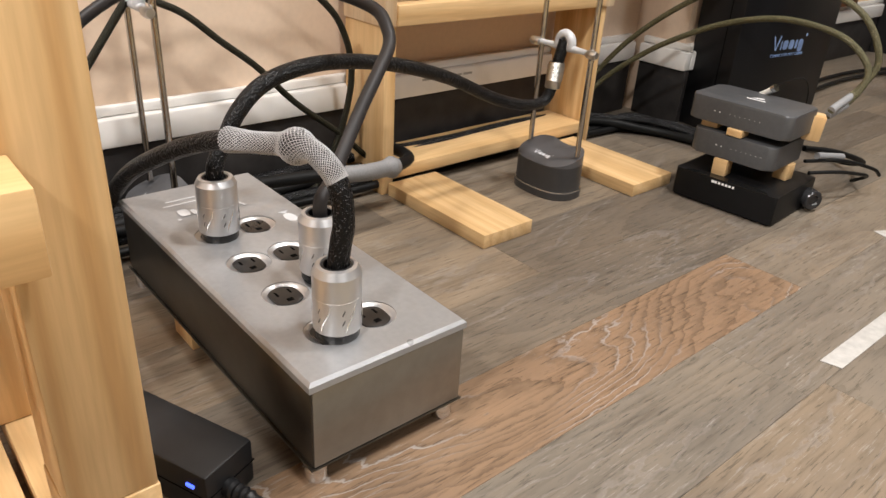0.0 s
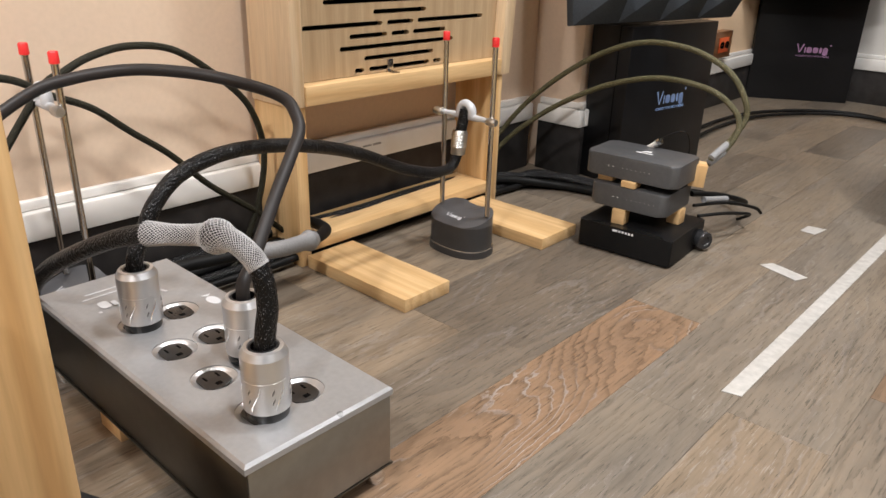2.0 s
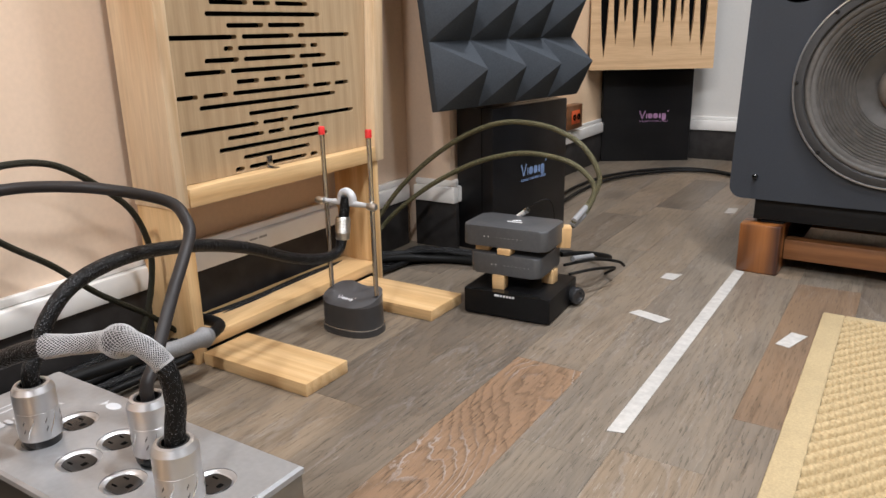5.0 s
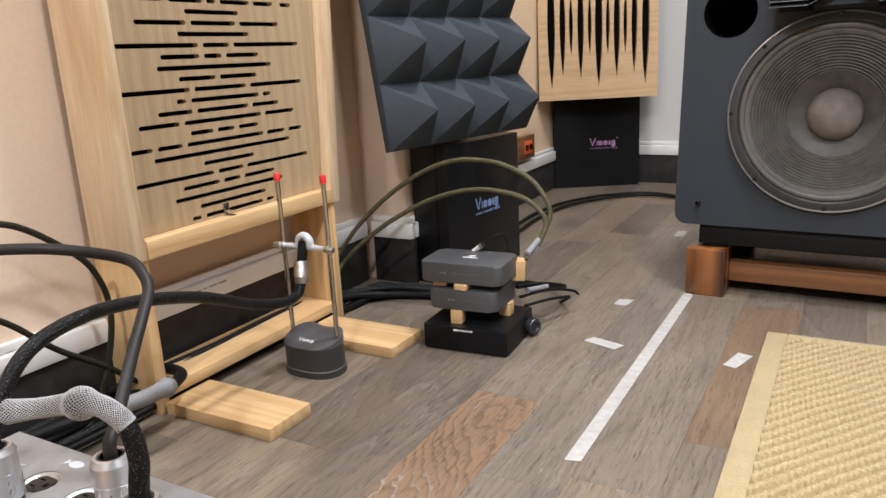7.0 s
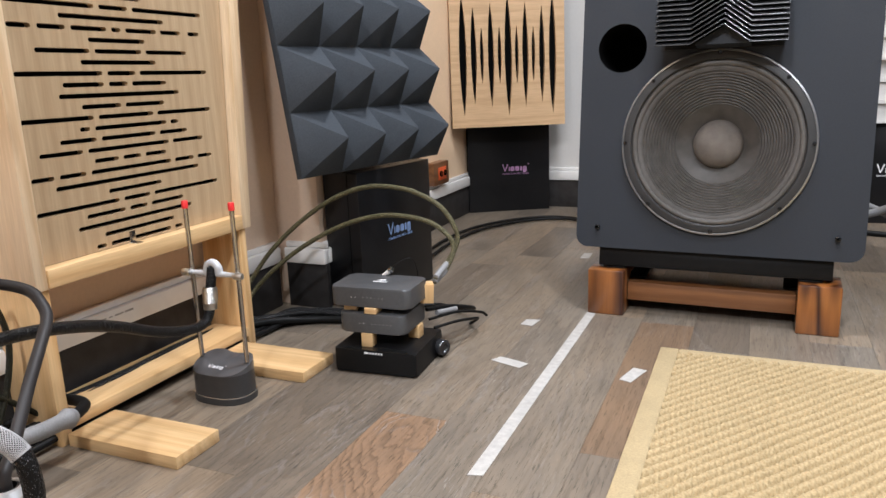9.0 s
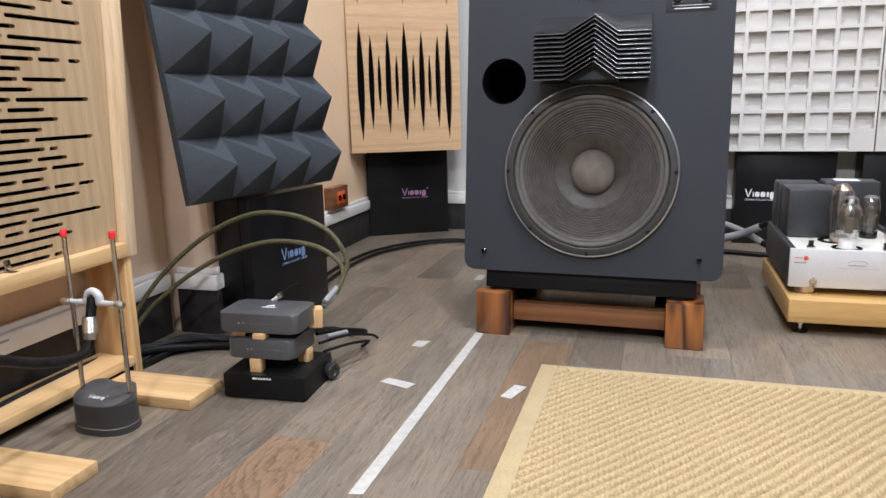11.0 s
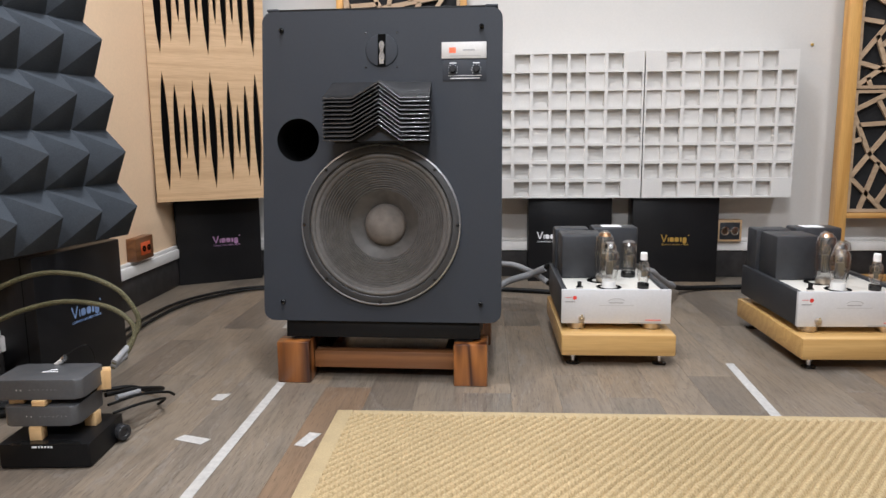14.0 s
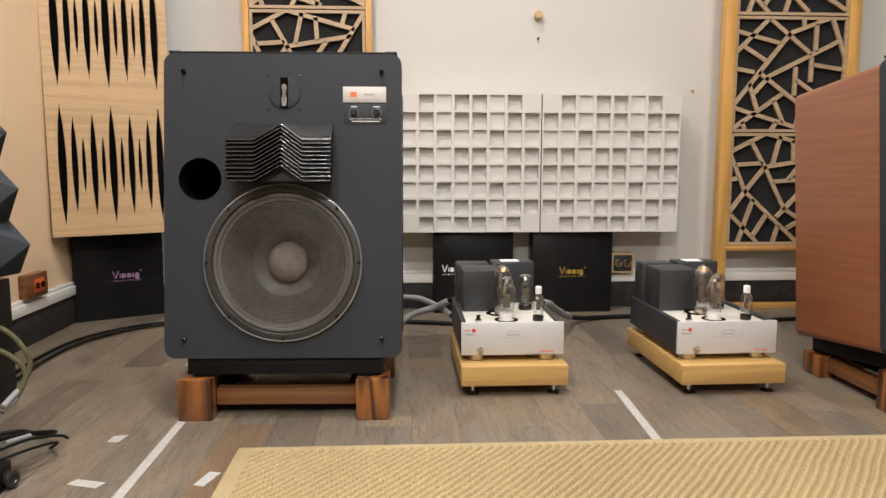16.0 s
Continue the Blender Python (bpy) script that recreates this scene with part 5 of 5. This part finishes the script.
whole("coat_peg", turned([(0.0, 0.030), (0.016, 0.029), (0.018, 0.025), (0.017, 0.0)], 24, "Y"), oak_x, "round wooden knob on the white wall", "coat peg", m=pose(1.018, 2.9495, 1.252))
whole("wall_screw", turned([(0.0, 0.022), (0.006, 0.021), (0.006, 0.016), (0.003, 0.015), (0.003, 0.0)], 12, "Y"), steel, "small metal screw in the white wall", "screw", m=pose(1.018, 2.9495, 1.155))
whole("wall_screw", turned([(0.0, 0.010), (0.005, 0.009), (0.005, 0.0)], 12, "Y"), print_gold, "small brass screw in the white wall", "screw", m=pose(1.70, 2.9495, 0.945))


# ---- cables ----
def braid_material(name, dark, fleck, amount, rough=0.5):
    mat, nt, b = nodes_of(name)
    tc = nt.nodes.new("ShaderNodeTexCoord")
    mp = nt.nodes.new("ShaderNodeMapping")
    mp.inputs["Scale"].default_value = (26, 330, 1)
    mp.inputs["Rotation"].default_value = (0, 0, 0.6)
    link(nt, tc.outputs["UV"], mp.inputs["Vector"])
    weave_ = node(nt, "ShaderNodeTexVoronoi", Scale=1.0)
    link(nt, mp.outputs["Vector"], weave_.inputs["Vector"])
    grain_ = node(nt, "ShaderNodeTexNoise", Scale=900.0, Detail=2.0)
    link(nt, tc.outputs["Object"], grain_.inputs["Vector"])
    r = ramp(nt, grain_.outputs["Fac"], ((amount, dark), (amount + 0.05, fleck)))
    link(nt, r.outputs["Color"], b.inputs["Base Color"])
    b.inputs["Roughness"].default_value = rough
    b.inputs["Specular IOR Level"].default_value = 0.22
    bump(nt, b, weave_.outputs["Distance"], 0.8, 0.0014)
    return mat


braid_black = braid_material("black_braided_sleeve", (0.0045, 0.0045, 0.005), (0.30, 0.30, 0.31), 0.655, 0.38)
braid_olive = braid_material("olive_braided_sleeve", (0.075, 0.068, 0.036), (0.26, 0.23, 0.13), 0.58)
braid_dark = braid_material("dark_olive_sleeve", (0.016, 0.015, 0.009), (0.06, 0.055, 0.03), 0.62)
rubber_grey = plain("dark_grey_rubber", (0.026, 0.023, 0.023), 0.5, grain=0.05, spec=0.3)
rubber_black = plain("black_rubber", (0.006, 0.006, 0.006), 0.5, grain=0.08, spec=0.2)
sheath_grey = plain("grey_net_sheath", (0.25, 0.25, 0.255), 0.55, grain=0.12, size=500, relief=0.5)
net_white = plain("pale_nylon_net", (0.48, 0.48, 0.49), 0.5, grain=0.1)


def cable(points, r, material, label, group="cables", parts=()):
    c = thing("cable", pose(0, 0, 0), label, "cable", group)
    part("sleeve", tube(points, r, 14, 8), material, c)
    return c


def net_sleeve(points, radius, parent, strands=15, turns=5.0):
    """A loose nylon net: two families of thin strands wound both ways."""
    path = spline(points, 10)
    n = len(path)
    side, frames = None, []
    for i, p in enumerate(path):
        ahead = (path[min(i + 1, n - 1)] - path[max(i - 1, 0)]).normalized()
        side = side or ahead.orthogonal().normalized()
        side = (side - ahead * side.dot(ahead)).normalized()
        frames.append((p, side, ahead.cross(side)))
    bm = bmesh.new()
    for hand in (1, -1):
        for k in range(strands):
            run = []
            for i, (p, s, u) in enumerate(frames):
                t = i / (n - 1)
                a = 2 * math.pi * (k / strands + hand * turns * t * 0.25)
                run.append(p + radius(t) * (math.cos(a) * s + math.sin(a) * u))
            tube(run, 0.00030, 4, 0, bm=bm, caps=False)
    return part("net_sleeve", bm, net_white, parent, "loose pale grey nylon net")


# thick braided mains cables and the grey one
c1 = cable([(-0.556, 0.320, 0.165), (-0.556, 0.321, 0.185), (-0.558, 0.334, 0.207), (-0.561, 0.351, 0.233), (-0.566, 0.383, 0.256), (-0.573, 0.433, 0.266), (-0.583, 0.495, 0.263),
            (-0.595, 0.575, 0.247), (-0.61, 0.668, 0.217), (-0.626, 0.770, 0.172), (-0.630, 0.840, 0.151), (-0.634, 0.884, 0.150), (-0.634, 0.900, 0.172), (-0.633, 0.905, 0.205), (-0.632, 0.913, 0.240)],
           0.0086, braid_black, "thick black braided mains cable arching to a cable stand", "mains cables")
knurl = [(0.0125, 0.0)]
for i in range(9):
    knurl += [(0.0132, 0.001 + 0.0026 * i), (0.0125, 0.0023 + 0.0026 * i)]
kn = turned([(0.0105, -0.012), (0.0118, -0.011), (0.0118, -0.001)] + knurl + [(0.0120, 0.026), (0.0105, 0.028)], 28)
bmesh.ops.transform(kn, matrix=look((-0.634, 0.9015, 0.180), (-0.6345, 0.893, 0.1)), verts=kn.verts)
part("knurled_connector", kn, silver, c1, "knurled silver connector")
c2 = cable([(-0.338, 0.322, 0.165), (-0.338, 0.326, 0.190), (-0.338, 0.329, 0.207), (-0.342, 0.329, 0.232), (-0.352, 0.326, 0.249), (-0.375, 0.324, 0.256), (-0.409, 0.322, 0.251),
            (-0.441, 0.312, 0.245), (-0.474, 0.300, 0.240), (-0.52, 0.288, 0.224), (-0.58, 0.274, 0.195), (-0.65, 0.265, 0.155), (-0.715, 0.258, 0.10), (-0.75, 0.24, 0.04)],
           0.0090, braid_black, "thick black braided mains cable with a loose pale net sleeve", "mains cables")
net_sleeve([(-0.345, 0.3285, 0.240), (-0.352, 0.326, 0.249), (-0.375, 0.324, 0.256), (-0.409, 0.322, 0.251), (-0.441, 0.312, 0.245), (-0.474, 0.300, 0.240)],
           lambda t: 0.0093 + 0.0060 * math.exp(-((t - 0.53) / 0.075) ** 2) + (0.0022 * (t - 0.85) / 0.15 if t > 0.85 else 0.0), c2, 24, 7.0)
cable([(-0.428, 0.362, 0.165), (-0.428, 0.363, 0.185), (-0.437, 0.380, 0.198), (-0.45, 0.405, 0.224), (-0.464, 0.432, 0.252), (-0.482, 0.464, 0.279), (-0.500, 0.489, 0.297), (-0.515, 0.497, 0.311),
       (-0.538, 0.499, 0.325), (-0.574, 0.480, 0.336), (-0.628, 0.446, 0.345), (-0.69, 0.405, 0.345), (-0.73, 0.355, 0.335), (-0.75, 0.312, 0.318), (-0.765, 0.25, 0.27), (-0.79, 0.18, 0.17), (-0.80, 0.12, 0.03)],
      0.0067, rubber_grey, "smooth dark grey mains cable looping past a cable stand", "mains cables")
# thin dark cables in front of the wall
cable([(-0.80, 0.22, 0.345), (-0.80, 0.311, 0.33), (-0.80, 0.353, 0.307), (-0.80, 0.4, 0.285), (-0.80, 0.445, 0.248), (-0.80, 0.495, 0.208), (-0.80, 0.549, 0.153), (-0.80, 0.62, 0.097), (-0.80, 0.70, 0.03), (-0.80, 0.80, 0.012)],
      0.0045, braid_dark, "thin dark olive braided cable hanging in front of the wall", "thin cables")
cable([(-0.80, 0.28, 0.23), (-0.80, 0.345, 0.313), (-0.80, 0.374, 0.331), (-0.80, 0.41, 0.347), (-0.80, 0.46, 0.355), (-0.80, 0.52, 0.344), (-0.80, 0.583, 0.3), (-0.80, 0.625, 0.255), (-0.80, 0.644, 0.191), (-0.80, 0.632, 0.12), (-0.80, 0.60, 0.05), (-0.79, 0.56, 0.012)],
      0.0047, braid_dark, "thin dark olive braided cable hanging in a loop", "thin cables")
# olive pair behind the streamer
for pts in ([(-0.352, 1.236, 0.157), (-0.350, 1.290, 0.172), (-0.336, 1.318, 0.215), (-0.345, 1.32, 0.250), (-0.372, 1.32, 0.285), (-0.410, 1.32, 0.307), (-0.462, 1.32, 0.322), (-0.541, 1.318, 0.324), (-0.619, 1.306, 0.299), (-0.702, 1.291, 0.246), (-0.780, 1.276, 0.175), (-0.825, 1.24, 0.10), (-0.83, 1.15, 0.03)],
            [(-0.356, 1.238, 0.147), (-0.350, 1.280, 0.160), (-0.340, 1.306, 0.200), (-0.358, 1.31, 0.232), (-0.408, 1.31, 0.258), (-0.498, 1.308, 0.265), (-0.591, 1.300, 0.243), (-0.672, 1.286, 0.204), (-0.744, 1.273, 0.156), (-0.812, 1.250, 0.09), (-0.82, 1.17, 0.02)]):
    c = cable(pts, 0.0052, braid_olive, "olive braided signal cable arching behind the hi-fi cases", "olive cables")
    part("end_sheath", tube([Vector(pts[0]), Vector(pts[1])], 0.0064, 12, 2), sheath_grey, c, "grey sheath at the connector")
# black cables to the stack
cable([(-0.375, 1.235, 0.088), (-0.350, 1.290, 0.080), (-0.335, 1.370, 0.055), (-0.350, 1.435, 0.03), (-0.40, 1.475, 0.010), (-0.48, 1.50, 0.008), (-0.60, 1.40, 0.008)], 0.0048, rubber_black, "black cable curling from the hi-fi cases to the floor", "stack cables")
cable([(-0.36, 1.215, 0.075), (-0.330, 1.29, 0.070), (-0.305, 1.36, 0.050), (-0.300, 1.385, 0.035)], 0.0030, rubber_black, "thin black cable behind the hi-fi cases", "stack cables")
c = cable([(-0.345, 1.205, 0.062), (-0.320, 1.26, 0.060), (-0.308, 1.33, 0.045), (-0.315, 1.37, 0.03), (-0.345, 1.40, 0.006)], 0.0030, rubber_black, "thin black cable with a pale plug", "stack cables")
part("plug_sleeve", tube([(-0.352, 1.235, 0.083), (-0.337, 1.300, 0.073)], 0.0055, 12, 2), sheath_grey, c, "pale grey plug sleeve")
pl = thing("round_connector", pose(-0.345, 1.215, 0.0206, 0, 0, -25) @ Matrix.Diagonal((0.85, 0.85, 0.85, 1)), "round black and clear mains connector behind the hi-fi case", "connector")
part("shell", turned([(0.0, -0.022), (0.015, -0.022), (0.0175, -0.018), (0.0175, 0.004), (0.016, 0.006)], 28, "X"), black_plastic, pl)
part("clear_end", turned([(0.0178, 0.0045), (0.0195, 0.007), (0.0195, 0.024), (0.017, 0.027), (0.010, 0.027), (0.008, 0.024), (0.0, 0.024)], 28, "X"), smoke_shell, pl, "smoky clear end collar")
rc = thing("signal_plug", SM @ pose(0.055, 0.105, 0.150), "small white plug with a thin black wire", "plug")
part("shell", tube([(0, 0, 0), (0.016, -0.004, 0.012), (0.022, -0.006, 0.017)], 0.0048, 12, 3), ceramic, rc)
part("collar", tube([(0.022, -0.006, 0.017), (0.027, -0.007, 0.021)], 0.0058, 12, 2), chrome, rc)
part("wire", tube([(0.012, 0.0, 0.012), (0.035, 0.01, 0.03), (0.055, 0.02, 0.036), (0.062, 0.03, 0.015), (0.06, 0.04, -0.02)], 0.0009, 6, 8), rubber_black, rc)

# bundles on the floor along the wall
rng = random.Random(4)
for k in range(7):
    off = -0.825 + 0.019 * (k % 4)
    z = 0.011 + 0.017 * (k // 4)
    pts = [(off + rng.uniform(-0.012, 0.012), -0.3 + 0.19 * i, z + rng.uniform(0, 0.012)) for i in range(8)]
    pts += [(off + 0.01, 1.20, z), (-0.78 + 0.012 * k, 1.30, 0.012 + 0.008 * (k % 3)), (-0.70 + 0.014 * k, 1.365 - 0.006 * k, 0.011 + 0.008 * (k % 2)), (-0.585 + 0.004 * k, 1.395 - 0.010 * k, 0.010), (-0.54, 1.43 + 0.012 * k, 0.010)]
    cable(pts, 0.0060 if k % 2 else 0.0082, braid_black if k % 3 else rubber_black, "black cable lying along the skirting", "floor cables")
c = cable([(-0.80, 0.28, 0.03), (-0.775, 0.42, 0.055), (-0.735, 0.52, 0.068), (-0.700, 0.60, 0.070), (-0.705, 0.655, 0.066), (-0.722, 0.692, 0.0635), (-0.740, 0.706, 0.062), (-0.770, 0.712, 0.060), (-0.81, 0.712, 0.056)], 0.0092, rubber_black, "black cable with grey net sheaths round the stand's leg", "floor cables")
part("net_sheath", tube([(-0.7135, 0.565, 0.0696), (-0.700, 0.60, 0.070), (-0.7035, 0.640, 0.0672), (-0.706, 0.660, 0.0658)], lambda t: 0.0122 + 0.0044 * math.exp(-((t - 0.80) / 0.12) ** 2), 16, 8), sheath_grey, c, "grey net sheath")
for k, (dx, dy) in enumerate(((0, 0), (0.035, -0.03))):
    cable([(-0.70 + dx, 1.80 + dy, 0.009), (-0.735 + dx, 2.155 + dy, 0.009), (-0.705 + dx, 2.42 + dy, 0.009), (-0.575 + dx, 2.62 + dy, 0.009), (-0.42 + dx, 2.66 + dy, 0.009), (-0.2, 2.52 + dy, 0.009), (0.1, 2.30 + dy, 0.02), (0.15, 2.02, 0.2)], 0.0052, rubber_black, "black cable running over the floor to the loudspeaker", "floor cables")
# amplifier cables
c = cable([(0.845, 2.17, 0.14), (0.89, 2.23, 0.155), (0.955, 2.31, 0.140), (1.03, 2.43, 0.080), (1.13, 2.60, 0.024), (1.25, 2.67, 0.011), (1.42, 2.69, 0.011), (1.60, 2.70, 0.011), (1.75, 2.75, 0.011)], 0.0090, rubber_black, "black cable with a grey net sheath behind the amplifier", "amplifier cables")
part("net_sheath", tube([(0.93, 2.277, 0.149), (0.955, 2.31, 0.140), (1.03, 2.43, 0.080), (1.085, 2.525, 0.047)], lambda t: 0.0115 + 0.003 * math.sin(4 * math.pi * t) ** 2, 14, 8), sheath_grey, c, "grey net sheath")
c = cable([(0.30, 2.46, 0.10), (0.43, 2.45, 0.145), (0.502, 2.42, 0.142), (0.571, 2.36, 0.122), (0.63, 2.28, 0.098), (0.70, 2.20, 0.11)], 0.0090, rubber_black, "black cable with a grey net sheath between speaker and amplifier", "amplifier cables")
part("net_sheath", tube([(0.43, 2.45, 0.145), (0.502, 2.42, 0.142), (0.571, 2.36, 0.122), (0.61, 2.305, 0.104)], 0.0102, 14, 8), sheath_grey, c, "grey net sheath")
c = cable([(0.33, 2.26, 0.03), (0.431, 2.285, 0.085), (0.48, 2.315, 0.108), (0.551, 2.335, 0.126), (0.618, 2.30, 0.165), (0.66, 2.22, 0.19), (0.68, 2.16, 0.15)], 0.0088, rubber_black, "black cable with a grey net sheath crossing another", "amplifier cables")
part("net_sheath", tube([(0.38, 2.272, 0.06), (0.431, 2.285, 0.085), (0.48, 2.315, 0.108), (0.551, 2.335, 0.126), (0.60, 2.312, 0.153)], lambda t: 0.0115 + 0.006 * math.exp(-((t - 0.2) / 0.1) ** 2), 14, 8), sheath_grey, c, "grey net sheath")
cable([(0.25, 2.62, 0.010), (0.43, 2.63, 0.010), (0.55, 2.61, 0.010), (0.70, 2.58, 0.010), (0.95, 2.62, 0.010)], 0.0085, rubber_black, "black cable lying on the floor behind the amplifier", "amplifier cables")
cable([(1.46, 2.20, 0.13), (1.52, 2.30, 0.09), (1.60, 2.45, 0.03), (1.75, 2.55, 0.011), (2.0, 2.60, 0.011), (2.3, 2.62, 0.011)], 0.0085, rubber_black, "black cable behind the second amplifier", "amplifier cables")


# ---- floor boards ----
def lay_floor():
    rng = random.Random(11)
    width, gap = 0.112, 0.0001
    x = -0.213 - width * 6
    lengths = (0.45, 0.62, 0.79, 1.1)
    cache = {}
    k = 0
    while x < X1 + 0.05:
        y = 0.952 if abs(x + 0.325) < 0.02 else Y0 - 0.05 + rng.random() * 0.9
        spans = []
        if abs(x + 0.325) < 0.02:
            spans = [(-2.75, -1.2), (-1.2, 0.16), (0.16, 0.952), (0.952, 2.2), (2.2, 3.0)]
        else:
            a = Y0 - 0.05
            b = y
            while a < Y1 + 0.02:
                spans.append((a, min(b, Y1 + 0.05)))
                a = b
                b = a + rng.choice(lengths)
        for a, b in spans:
            if b - a < 0.02:
                continue
            kind = floor_oak
            if abs(x + 0.325) < 0.02 and a == 0.16:
                kind = floor_red
            elif abs(x - 0.011) < 0.02 and a < 1.3 < b:
                kind = floor_brown
            key = (round(b - a, 3), kind.name)
            if key not in cache:
                bm = box(gap, gap, -0.0118, width - gap, key[0] - gap, 0.0)
                bmesh.ops.bevel(bm, geom=[e for e in bm.edges if all(v.co.z > -0.001 for v in e.verts)], offset=0.0003, segments=1, affect="EDGES")
                cache[key] = mesh_of("plank", bm, kind, rounded=False)
            ob = new("plank", cache[key])
            ob.parent = floor
            ob.matrix_basis = pose(x, a, 0)
        x += width


lay_floor()
